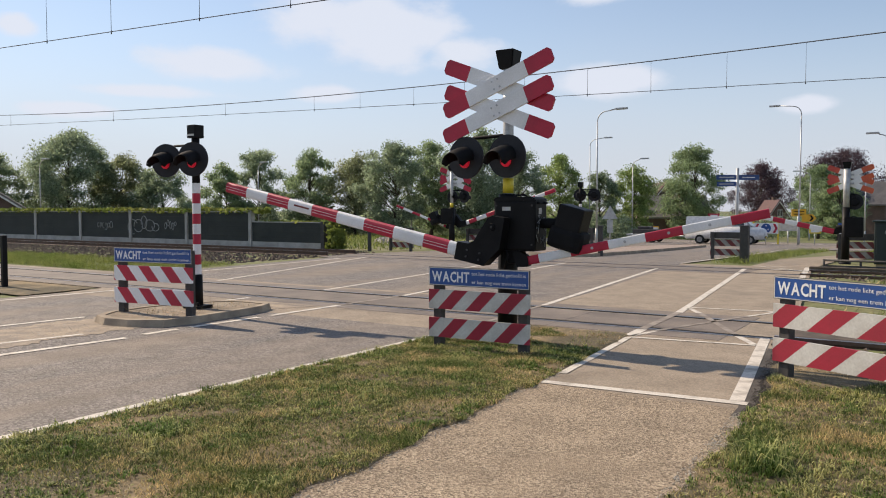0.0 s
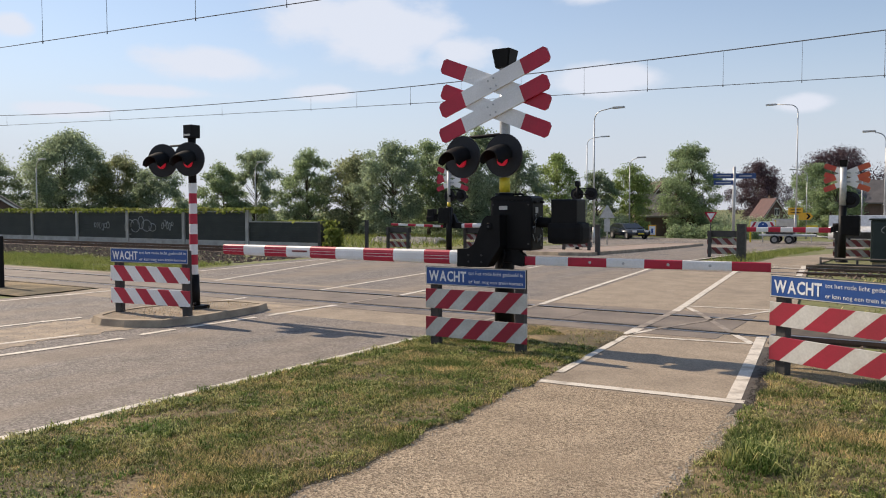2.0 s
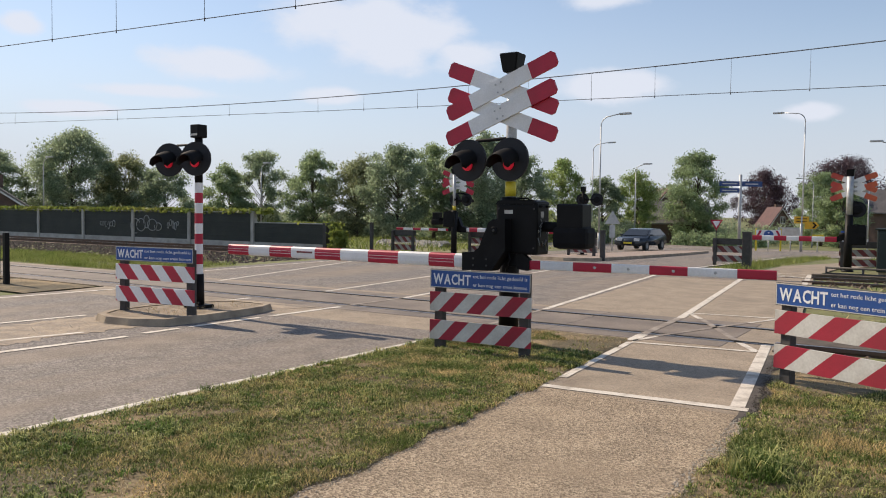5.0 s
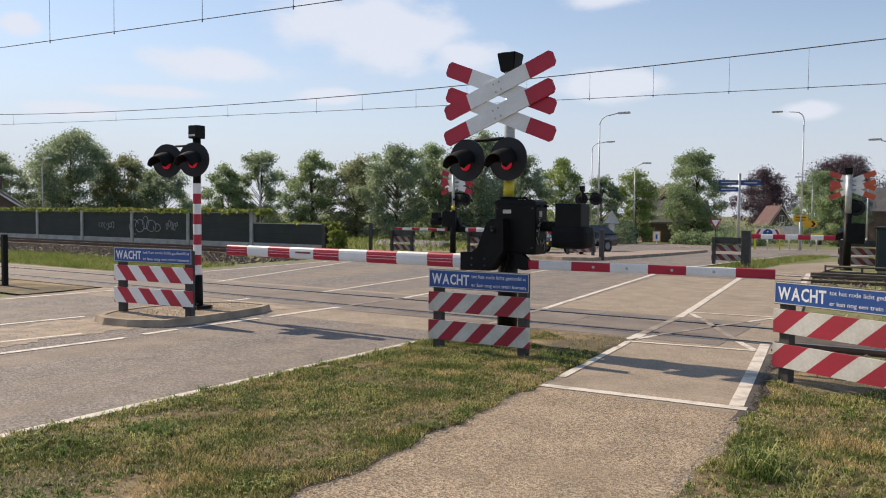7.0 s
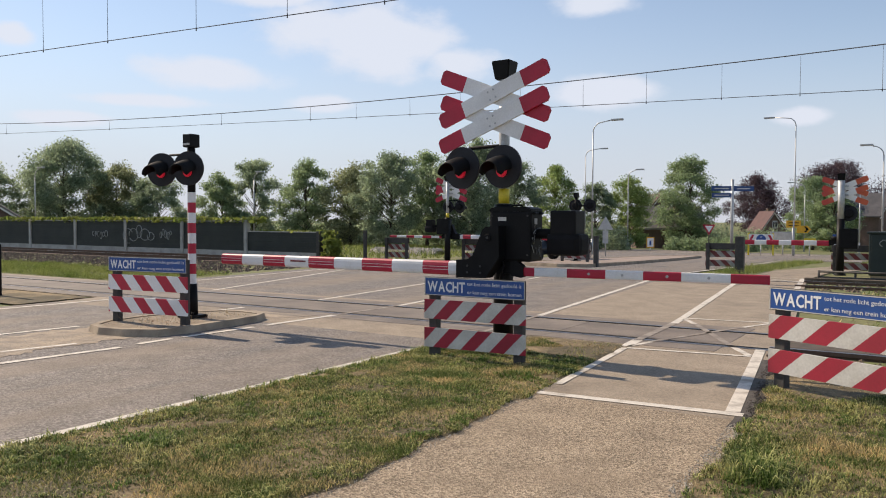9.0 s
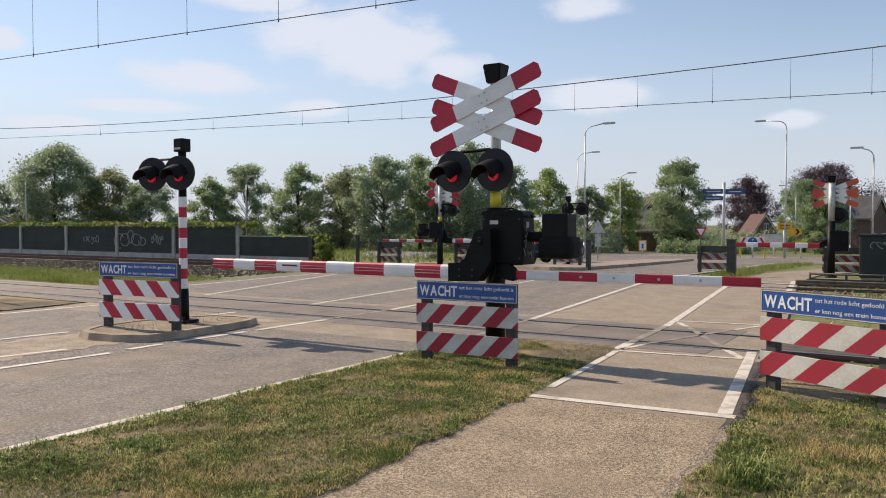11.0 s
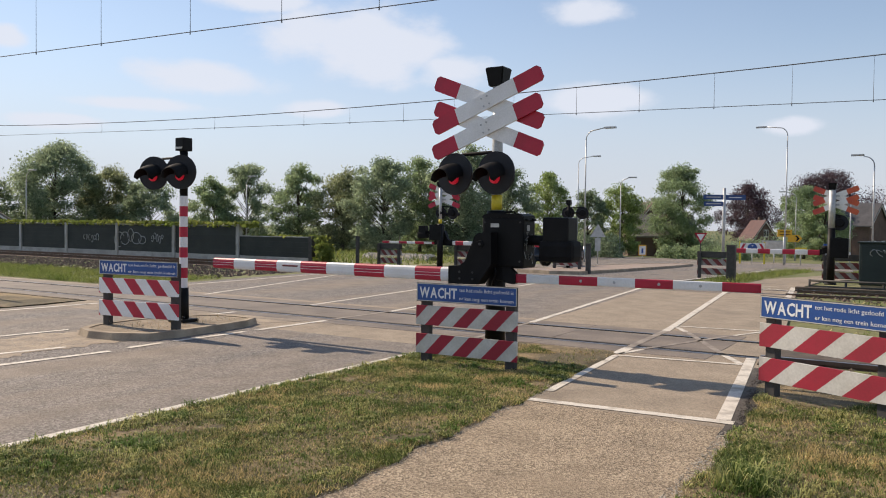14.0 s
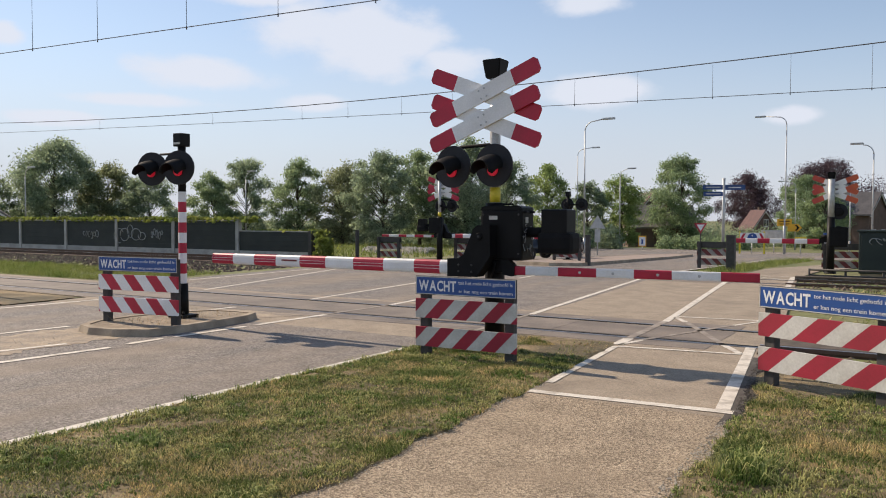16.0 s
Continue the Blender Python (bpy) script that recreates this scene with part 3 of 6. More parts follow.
def line(pts, w, name="road_marking", dz=0.006, paint="paint"):
    """A painted line along a polyline on the ground."""
    vs, fs = [], []
    for i, p in enumerate(pts):
        a, b = Vector(pts[max(0, i - 1)]), Vector(pts[min(len(pts) - 1, i + 1)])
        d = (b - a).normalized()
        nrm = Vector((-d.y, d.x)) * w / 2
        for s in (1, -1):
            q = Vector(p) + nrm * s
            vs.append((q.x, q.y, terrain(q.y) + dz))
    for i in range(len(pts) - 1):
        fs.append((2 * i, 2 * i + 1, 2 * i + 3, 2 * i + 2))
    return tagged(soup(name, vs, fs, M[paint]), "worn white painted line on the asphalt", "road marking", "road markings", "structure")


def build_lines():
    line([(-5.58, -30), (-5.58, 4.8), (-5.56, 9.3)], 0.11)
    line([(-8.83, -30), (-8.83, 4.6), (-8.7, 6.12)], 0.11)
    line([(-8.76, 6.42), (-8.76, 6.95)], 0.11)
    line([(-8.76, 7.15), (-8.72, 8.4)], 0.11)
    line([(-8.72, 8.62), (-8.69, 10.2)], 0.12)
    line([(-9.62, 0), (-9.62, 5.0), (-9.43, 6.0)], 0.09)
    line([(-11.06, -20), (-11.06, 5.8), (-10.94, 7.0)], 0.10)
    line([(-10.9, 8.2), (-10.84, 10.2)], 0.10)
    line([(-14.2, -20), (-14.2, 7.4), (-14.1, 9.7)], 0.12)
    line([(-16.7, 14.1), (-17.23, 20.3)], 0.10)
    line([(-14.07, 12.3), (-15.5, 16.8), (-17.0, 21.5)], 0.10)
    line([(-10.6, 11.9), (-11.1, 16.0), (-11.7, 21.0)], 0.10)
    line([(-8.66, 12.0), (-8.85, 13.6)], 0.10)
    line([(-9.1, 14.4), (-9.45, 17.6)], 0.10)
    line([(-9.7, 19.4), (-9.95, 22.3)], 0.10)
    line([(-5.8, 12.1), (-6.9, 21.6)], 0.11)
    line([(-6.95, 24.0), (-7.1, 33.6), (-7.4, 45)], 0.10)
    # cycle path
    line([(-3.2, 7.1), (-3.42, 9.6)], 0.085)
    line([(-3.46, 9.75), (-3.5, 10.35)], 0.14)
    line([(-3.6, 12.35), (-3.68, 13.1), (-4.83, 22.8)], 0.12)
    line([(-1.50, 6.86), (-1.95, 10.4)], 0.12)
    line([(-2.75, 18.0), (-3.45, 24.2)], 0.13)
    line([(-3.2, 6.66), (-1.4, 6.8)], 0.12)
    line([(-3.4, 9.62), (-1.95, 9.83)], 0.08)
    line([(-3.62, 13.12), (-2.3, 13.3)], 0.08)
    line([(-3.62, 13.0), (-3.3, 12.45)], 0.09)
    line([(-2.35, 10.55), (-1.98, 9.88)], 0.09)
    line([(-2.33, 13.2), (-2.6, 12.45)], 0.07)
    line([(-3.3, 10.3), (-3.42, 9.75)], 0.07)
    line([(-4.8, 22.75), (-3.3, 22.9)], 0.08)
    line([(-4.85, 24.0), (-3.45, 24.2)], 0.08)
    line([(-4.8, 24.0), (-3.4, 22.8)], 0.07)
    # nearly worn-off cross over the rails
    for a, b, w in (((-3.5, 10.35), (-3.6, 12.35), 0.11), ((-2.35, 10.55), (-3.3, 12.45), 0.09), ((-3.3, 10.3), (-2.6, 12.45), 0.08), ((-8.69, 10.2), (-8.66, 12.0), 0.09), ((-5.56, 9.3), (-5.8, 12.1), 0.08)):
        line([a, b], w, dz=0.010, paint="faint")
    # kerb-side line of the crossing road
    line([(-40, 62.6), (40, 62.6)], 0.35)


def rail(y, x0, x1, lift=0.0):
    bm = BM()
    prof = [(-0.075, -0.10), (0.075, -0.10), (0.02, -0.07), (0.015, -0.01), (0.036, 0.0), (0.034, 0.045), (-0.034, 0.045), (-0.036, 0.0), (-0.015, -0.01), (-0.02, -0.07)]
    prism(bm, [(y + a, b + lift) for a, b in prof], x0, x1, "x")
    for f in bm.faces:
        f.material_index = 1 if f.calc_center_median().z > 0.04 + lift else 0
    return tagged(part("rail", bm, [M["rust"], M["rail"]]), "rusty running rail with a bright worn head", "rail", "railway rails", "structure")


def build_track(yc, xl, xr, lift=0.0):
    g = 0.7525
    for s in (-1, 1):
        rail(yc + s * g, -90, xl, lift)
        rail(yc + s * g, xr, 90)
        bm = BM()
        box(bm, xl, xr, yc + s * g - 0.036, yc + s * g + 0.036, -0.05, 0.006)
        tagged(part("rail", bm, M["rail"]), "steel rail head flush with the crossing", "rail", "railway rails", "structure")
        # no groove is cut: a flat black strip gives the flangeway its shade
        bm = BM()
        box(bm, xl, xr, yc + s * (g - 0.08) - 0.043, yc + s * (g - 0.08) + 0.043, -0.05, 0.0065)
        tagged(part("flange_gap", bm, M["hood"]), "flat black strip for the shaded flangeway groove beside the rail", "groove", kind="structure")
    slab = BM()
    box(slab, 0, 2.355, -0.575, 0.575, -0.05, 0.005, 0.008)
    slab2 = BM()
    box(slab2, 0, 2.355, -0.22, 0.22, -0.05, 0.005, 0.008)
    deck = thing("crossing_deck", pose(xl, yc, 0), "grey concrete slabs between the rails of the crossing", "crossing deck", kind="structure")
    a = part("slab", slab, M["panel"], deck)
    b = part("slab", slab2, M["panel"], deck)
    a.location, b.location = (0, 0, 0), (0, -1.02, 0)
    n = int((xr - xl) / 2.36)
    for i in range(n):
        for me, dy in ((a.data, 0.0), (b.data, -1.02), (b.data, 1.02)):
            if i == 0 and dy < 0.5:
                continue
            o = new("slab", me)
            o.parent, o.location = deck, (i * 2.36, dy, 0)


def stones(name, rects, n, size, material, seed, label, zb=-0.02, rise=None):
    rng = np.random.default_rng(seed)
    octa = np.array([(1, 0, 0), (-1, 0, 0), (0, 1, 0), (0, -1, 0), (0, 0, 1), (0, 0, -1)], float)
    tri = [(0, 2, 4), (2, 1, 4), (1, 3, 4), (3, 0, 4), (2, 0, 5), (1, 2, 5), (3, 1, 5), (0, 3, 5)]
    area = [(b - a) * (d - c) for a, b, c, d in rects]
    vs, fs = [], []
    for (a, b, c, d), ar in zip(rects, area):
        for _ in range(int(n * ar / sum(area))):
            x, y = rng.uniform(a, b), rng.uniform(c, d)
            s = size * rng.uniform(0.5, 1.4)
            z = zb + terrain(y) + (rise((y - c) / (d - c)) if rise else 0)
            k = len(vs)
            p = octa * s * rng.uniform(0.6, 1.2, (6, 3))
            t = rng.uniform(0, 6.28)
            ct, st = math.cos(t), math.sin(t)
            for q in p:
                vs.append((x + q[0] * ct - q[1] * st, y + q[0] * st + q[1] * ct, z + q[2] * 0.8))
            fs += [(i + k, j + k, l + k) for i, j, l in tri]
    return tagged(soup(name, vs, fs, material), label, "ballast", kind="stuff")


def build_sleepers(yc, xs):
    bm = BM()
    box(bm, -0.13, 0.13, -1.25, 1.25, -0.2, -0.055, 0.02)
    first = tagged(part("sleeper", bm, M["kerb"], m=pose(xs[0], yc, 0)), "weathered concrete railway sleeper in the ballast", "sleeper", "railway sleepers", "structure")
    for x in xs[1:]:
        copy_thing(first, pose(x, yc, 0))


def overhead(y0, slope, low, high, x0, x1, droppers):
    """A contact wire hung on droppers from a messenger wire; low and high give their heights along x."""
    t = thing("overhead_wire", pose(0, 0, 0), "thin overhead contact wire hung from a messenger wire", "overhead wire", "overhead wires")
    xs = [x0 + (x1 - x0) * i / 40 for i in range(41)]
    part("contact_wire", bent(BM(), [(x, y0 + slope * x, low(x)) for x in xs], 0.009, 6), M["cable"], t)
    part("messenger_wire", bent(BM(), [(x, y0 + slope * x, high(x)) for x in xs], 0.014, 6), M["cable"], t)
    for x in droppers:
        y = y0 + slope * x
        part("dropper", bent(BM(), [(x, y, low(x) - 0.05), (x, y, low(x) + 0.02), (x, y, low(x) + 0.03), (x, y, high(x))], (0.014, 0.0032), 5), M["cable"], t)


def wires():
    overhead(12.3, 0.1, lambda x: 5.5, lambda x: 6.9 + 0.001 * (x + 20) ** 2, -60, 18, [-25.94, -23.19, -20.44, -17.69, -15.58, -13.02, -10.72, -8.57, -6.07, -3.57, -1.07, 1.43, 3.93])
    overhead(22.0, 0.0, lambda x: 4.78 - 0.0235 * x + 0.00013 * x * x, lambda x: 5.74 + 0.001 * (x + 14) ** 2, -75, 30, [-47.6, -40.34, -31.87, -24.59, -19.87, -17.72, -15.41, -13.41, -11.25, -9.18, -7.28, -5.22, -3.28, -1.44, 0.5, 2.5, 4.5])


# ---- level-crossing equipment ----
def cross_plank(parent, cx, cz, ang, y, name, mats, length=1.58, w=0.19):
    bm = BM()
    h, L2, r = w / 2, length / 2, 0.36
    outl = [((-L2 + 0.035, -h), (-L2 + r, -h), (-L2 + r, h), (-L2 + 0.035, h), (-L2, h * 0.62), (-L2, -h * 0.62)),
            ((-L2 + r, -h), (L2 - r, -h), (L2 - r, h), (-L2 + r, h)),
            ((L2 - r, -h), (L2 - 0.035, -h), (L2, -h * 0.62), (L2, h * 0.62), (L2 - 0.035, h), (L2 - r, h))]
    for i, o in enumerate(outl):
        prism(bm, o, y, y + 0.03, "y", 1 if i == 1 else 0)
    for s in (-0.04, 0.04):
        tube(bm, (s, y - 0.008, -0.05), (s, y, -0.05), 0.012, n=8, mi=2)
        tube(bm, (s, y - 0.008, 0.05), (s, y, 0.05), 0.012, n=8, mi=2)
    return part(name, weld(bm), mats, parent, m=pose(cx, 0, cz, 0, -ang, 0))


def flashing_light(parent, x, z, turn):
    """A black backing disc with a hooded red lens; faces -y."""
    holder = part("backing_disc", tube(BM(), (0, -0.02, 0), (0, 0.015, 0), 0.258, n=40), M["lining"], parent, "black round backing disc", pose(x, -0.12, z, 0, 0, turn))
    bm = BM()
    tube(bm, (0, 0.015, 0), (0, 0.17, 0), 0.15, 0.12, 24)
    part("housing", bm, M["hood"], holder)
    bm = BM()
    tube(bm, (0, -0.045, -0.06), (0, -0.02, -0.06), 0.068, n=28)
    part("lens", bm, M["lens"], holder, "red signal lens")
    # hood: an open half-shell over the lens
    bm = BM()
    n, ro, ri = 20, 0.134, 0.122
    rows = []
    for y, droop in ((-0.02, 0.0), (-0.12, 0.012), (-0.22, 0.04), (-0.32, 0.085)):
        ring = []
        for i in range(n + 1):
            a = radians(-12 + 204 * i / n)
            for r in (ro, ri):
                ring.append(bm.verts.new((r * math.cos(a), y if math.sin(a) > -0.05 else y * 0.75, r * math.sin(a) - droop)))
        rows.append(ring)
    for a, b in zip(rows, rows[1:]):
        for i in range(n):
            for k in (0, 1):
                bm.faces.new((a[2 * i + k], a[2 * i + 2 + k], b[2 * i + 2 + k], b[2 * i + k]))
    for i in range(n):
        bm.faces.new((rows[-1][2 * i], rows[-1][2 * i + 1], rows[-1][2 * i + 3], rows[-1][2 * i + 2]))
    part("hood", bm, M["hood"], holder, smooth=True)
    return holder


def boom_arm(parent, sign, drop, start, end, bands, h0, h1, thick, label, fore):
    """The boom with its yoke; its origin is the pivot."""
    bm = BM()
    # yoke: an angled plate from the pivot down to the boom
    s = sign
    outl = [(0.05 * s, 0.11), (-0.12 * s, 0.12), (-0.13 * s, -0.25), (0.05 * s, drop - 0.1), (start * s + 0.1 * s, drop - h0 * 0.62), (start * s + 0.1 * s, drop + h0 * 0.62), (0.30 * s, drop + h0 * 0.68), (0.23 * s, drop + 0.17), (0.10 * s, 0.07)]
    if s < 0:
        outl = outl[::-1]
    else:
        outl = [(-0.10, drop - 0.05), (0.02, drop - 0.07), (start + 0.03, drop - h0 * 0.6), (start + 0.03, drop + h0 * 0.6), (-0.04, drop + 0.14), (-0.12, drop + 0.12)]
    prism(bm, outl, fore - thick * 0.9, fore + thick * 0.9, "y")
    arm = part("boom", bm, M["black"], parent, label)
    bm = BM()
    L, x, n = end - start, start, 14

    def ring(x):
        h = (h0 + (h1 - h0) * (x - start) / L) / 2
        out = []
        for q in range(n):
            a = 2 * math.pi * (q + 0.5) / n
            c, d = math.cos(a), math.sin(a)
            e = 0.62 if h0 > 0.12 else 0.35
            out.append(bm.verts.new((s * x, fore + math.copysign(abs(c) ** e, c) * thick / 2, drop + math.copysign(abs(d) ** e, d) * h)))
        return out
    a = ring(x)
    bm.faces.new(a)
    for frac, red in bands:
        x += L * frac
        b = ring(x)
        for q in range(n):
            f = bm.faces.new((a[q], a[(q + 1) % n], b[(q + 1) % n], b[q]))
            f.material_index = 0 if red else 1
        a = b
    bm.faces.new(a)
    part("pole", bm, [M["red"], M["white"]], arm, "red and white banded boom")
    x = start
    for frac, red in bands:
        x1 = x + L * frac
        if red and h0 > 0.12:
            for dz in (0.016, -0.02):
                u, v = sorted((s * (x + 0.004), s * (x1 - 0.004)))
                part("reflective_stripe", box(BM(), u, v, fore - thick / 2 - 0.0025, fore - thick / 2 + 0.01, drop + dz - 0.0022, drop + dz + 0.0022), M["white"], arm)
        elif not red and h0 > 0.12 and x > start + L * 0.5 and x < start + L * 0.7:
            u, v = sorted((s * (x + 0.05), s * (x1 - 0.12)))
            part("marker_lamp", box(BM(), u, v, fore - thick / 2 - 0.01, fore - thick / 2 + 0.01, drop + 0.0, drop + 0.022, 0.003), M["dim_red"], arm)
        x = x1
    if h0 <= 0.12:
        for k in (0.30, 0.44, 0.62, 0.78):
            part("bolt", tube(BM(), (s * (start + L * k), fore - thick / 2 - 0.006, drop), (s * (start + L * k), fore - thick / 2, drop), 0.016, n=10), M["galv"], arm)
    return arm


LONG = [(0.056, False), (0.089, True), (0.112, False), (0.115, True), (0.112, False), (0.108, True), (0.105, False), (0.10, True), (0.10, False), (0.103, True)]
SHORT = [(0.06, True), (0.145, False), (0.165, True), (0.155, False), (0.15, True), (0.185, False), (0.14, True)]


def crossing_signal(m, label, long_boom=True, short_boom=True, tall=0.105, bands=None, pole_r=0.064, drop=0.0, size=1.0, reds="red", drive_at=(0.0, 0.0), lights=((-0.525, -5), (0.05, -5))):
    """Pole with two crossbucks, flashing lights, boom drive and booms. Front faces -y. Returns thing, long boom, counterweight, short boom."""
    t = thing("crossing_signal", m, label, "crossing signal", "level-crossing signals")
    part("pole", tube(BM(), (0, 0, 1.78), (0, 0, 3.32 - drop), pole_r, n=18), M["galv"], t, "grey steel signal pole")
    part("pole_foot", tube(BM(), (0, 0, -0.1), (0, 0, 1.8), 0.125, 0.115, 20), M["black"], t, "thick black lower pole")
    bm = BM()
    tube(bm, (0, 0, -0.05), (0, 0, 0.04), 0.19, 0.17, 20)
    part("base_plate", bm, M["black"], t)
    if long_boom:
        part("yellow_band", tube(BM(), (0, 0, 1.81), (0, 0, 1.99), pole_r + 0.0025, n=18), M["yellow"], t, "yellow film round the pole")
    # bell box on top
    bm = BM()
    wide, narrow = [(-0.13, -0.11), (0.12, -0.11), (0.12, 0.13), (-0.13, 0.13)], [(-0.095, -0.08), (0.085, -0.08), (0.085, 0.10), (-0.095, 0.10)]
    hi, lo = [bm.verts.new((x, y, 3.525 - drop)) for x, y in wide], [bm.verts.new((x, y, 3.30 - drop)) for x, y in narrow]
    bm.faces.new(hi)
    bm.faces.new(lo[::-1])
    for k in range(4):
        bm.faces.new((hi[k], hi[(k + 1) % 4], lo[(k + 1) % 4], lo[k]))
    bmesh.ops.bevel(bm, geom=bm.edges[:], offset=0.012, segments=2, affect="EDGES")
    part("bell_box", bm, M["black"], t, "black box on the pole's top")
    for cx, cz, y in ((-0.10 * size, 3.115 - drop, -0.14), (-0.10 * size, 3.115 - drop - 0.315 * size, -0.145)):
        cross_plank(t, cx, cz, -21.5, y + 0.036, "crossbuck_plank", [M[reds], M["white"], M["galv"]], 1.58 * size, 0.19 * size)
        cross_plank(t, cx, cz, 21.5, y, "crossbuck_plank", [M[reds], M["white"], M["galv"]], 1.58 * size, 0.19 * size)
    for z in (3.115 - drop, 3.115 - drop - 0.315 * size):
        part("bracket", box(BM(), -0.2, 0.07, -0.075, -0.06, z - 0.03, z + 0.03), M["galv"], t)
    for x, turn in lights:
        flashing_light(t, x, 2.25 - drop, turn)
    bm = BM()
    far_x = min(x for x, turn in lights)
    bent(bm, [(far_x - 0.03, -0.02, 2.44 - drop), (far_x * 0.9, -0.03, 2.495 - drop), (-0.05, -0.02, 2.51 - drop), (0.04, -0.02, 2.48 - drop)], 0.022, 8)
    bent(bm, [(far_x, -0.02, 2.21 - drop), (0.03, -0.02, 2.21 - drop)], 0.03, 8)
    part("light_bar", bm, M["hood"], t)
    # boom drive
    bm = BM()
    box(bm, -0.09, 0.46, -0.20, 0.13, 1.12, 1.72, 0.03)
    drive = part("boom_drive", bm, M["black"], t, "black boom drive housing", pose(drive_at[0], 0, drive_at[1]))
    bm = BM()
    prism(bm, [(-0.094, 1.70), (0.464, 1.70), (0.464, 1.735), (0.41, 1.765), (-0.04, 1.765), (-0.094, 1.735)], -0.204, 0.134, "y")
    bmesh.ops.bevel(bm, geom=bm.edges[:], offset=0.012, segments=2, affect="EDGES")
    lid = part("lid", bm, M["black"], drive, "domed black lid")
    part("handle", bent(BM(), [(0.12, -0.04, 1.755), (0.14, -0.04, 1.785), (0.26, -0.04, 1.785), (0.28, -0.04, 1.755)], 0.012, 8), M["hood"], lid)
    for y in (-0.12, 0.06):
        part("hinge", tube(BM(), (0.474, y - 0.04, 1.69), (0.474, y + 0.04, 1.69), 0.014, n=10), M["hood"], lid)
    bm = BM()
    box(bm, 0.03, 0.14, -0.204, -0.2, 1.60, 1.645)
    part("plate", bm, M["dull_white"], drive, "small pale type plate")
    bm = BM()
    box(bm, 0.46, 0.464, -0.10, -0.03, 1.56, 1.63)
    part("plate", bm, M["dull_white"], drive, "small pale lock plate")
    bm = BM()
    rng = random.Random(5)
    for _ in range(16):
        y0, z0 = rng.uniform(-0.15, 0.07), rng.uniform(1.2, 1.5)
        pts = [Vector((0.463, y0 + rng.uniform(-0.05, 0.05), z0 + rng.uniform(-0.05, 0.06))) for _ in range(3)]
        bent(bm, pts, 0.004, 4)
    part("graffiti", bm, M["graffiti"], drive, "thin sprayed scribble")
    bm = BM()
    tube(bm, (0.0, -0.34, 1.42), (0.0, 0.2, 1.42), 0.055, n=16)
    part("axle", bm, M["hood"], drive)
    part("axle", tube(BM(), (0.45, -0.02, 1.45), (0.70, -0.02, 1.45), 0.06, n=16), M["hood"], drive)
    for z in (1.2, 1.66):
        for x in (-0.05, 0.42):
            part("bolt", tube(BM(), (x, -0.208, z), (x, -0.2, z), 0.012, n=8), M["post"], drive)
    part("seam", box(BM(), -0.085, 0.455, -0.203, -0.2, 1.535, 1.541), M["hood"], drive)
    bm = BM()
    bent(bm, [(0.08, -0.2, 1.15), (0.13, -0.24, 1.07), (0.08, -0.2, 0.98), (0.02, -0.13, 0.9)], 0.012, 6)
    part("cable", bm, M["hood"], t)
    lb = cw = sb = None
    if long_boom:
        lb = boom_arm(t, -1, -0.40, 0.36, 4.62, LONG, 0.175, 0.155, 0.10, "black yoke carrying the long boom", -0.27)
        lb.location = (0, 0, 1.42)
        part("hub", tube(BM(), (-0.02, -0.375, -0.02), (-0.02, -0.355, -0.02), 0.04, 0.05, 20), M["hood"], lb)
        part("bolt", tube(BM(), (-0.02, -0.385, -0.02), (-0.02, -0.375, -0.02), 0.016, n=8), M["post"], lb)
        for bx, bz in ((-0.12, -0.36), (-0.30, -0.36), (-0.30, -0.44), (-0.12, -0.44)):
            part("bolt", tube(BM(), (bx, -0.372, bz), (bx, -0.36, bz), 0.013, n=8), M["post"], lb)
        bm = BM()
        box(bm, 0.10, 0.42, -0.15, 0.13, -0.02, 0.27, 0.02)
        cw = part("counterweight", bm, M["black"], t, "black counterweight box")
        bm = BM()
        box(bm, 0.05, 0.48, -0.17, 0.15, -0.25, 0.01, 0.07)
        part("weight", bm, M["hood"], cw)
        cw.location = (0.58, 0, 1.45)
    if short_boom:
        sb = boom_arm(t, 1, -0.02, 0.02, 2.74, bands or SHORT, tall, tall * 0.93, 0.05, "black hinge carrying the short boom", 0.0)
        sb.matrix_basis = pose(0.30, -0.14, 1.02)
        bm = BM()
        box(bm, 0.08, 0.26, -0.18, -0.02, 0.97, 1.14, 0.015)
        part("hinge_bracket", bm, M["black"], t)
    return t, lb, cw, sb


def striped_plank(L, h, thick, slant, phase, period=0.37):
    bm = BM()
    x, i = -period * 2 + phase, 0
    while x < L + period:
        for red, a, b in ((True, x, x + period / 2), (False, x + period / 2, x + period)):
            o = [(a, 0), (b, 0), (b + slant, h), (a + slant, h)]
            c = clip_x(o, 0, L)
            if len(c) >= 3:
                prism(bm, [(p[0] - L / 2, p[1]) for p in c], -thick / 2, thick / 2, "y", 0 if red else 1)
        x += period
    return weld(bm)




def letters(text, size, fat):
    """Each letter as a mesh of its own with its place along the line; second value is the line's length."""
    res, x = [], 0.0
    for ch in text:
        me = lettering(ch, size, fat, "letter")
        lo, hi = min(v.co.x for v in me.vertices), max(v.co.x for v in me.vertices)
        res.append((me, x - lo))
        x += hi - lo + size * 0.075
    return res, x - size * 0.075


WACHT, WACHT_LONG = letters("WACHT", 0.168, 0.004)
LINE1 = lettering("tot het rode licht gedoofd is", 0.058)
LINE2 = lettering("er kan nog een trein komen", 0.058)


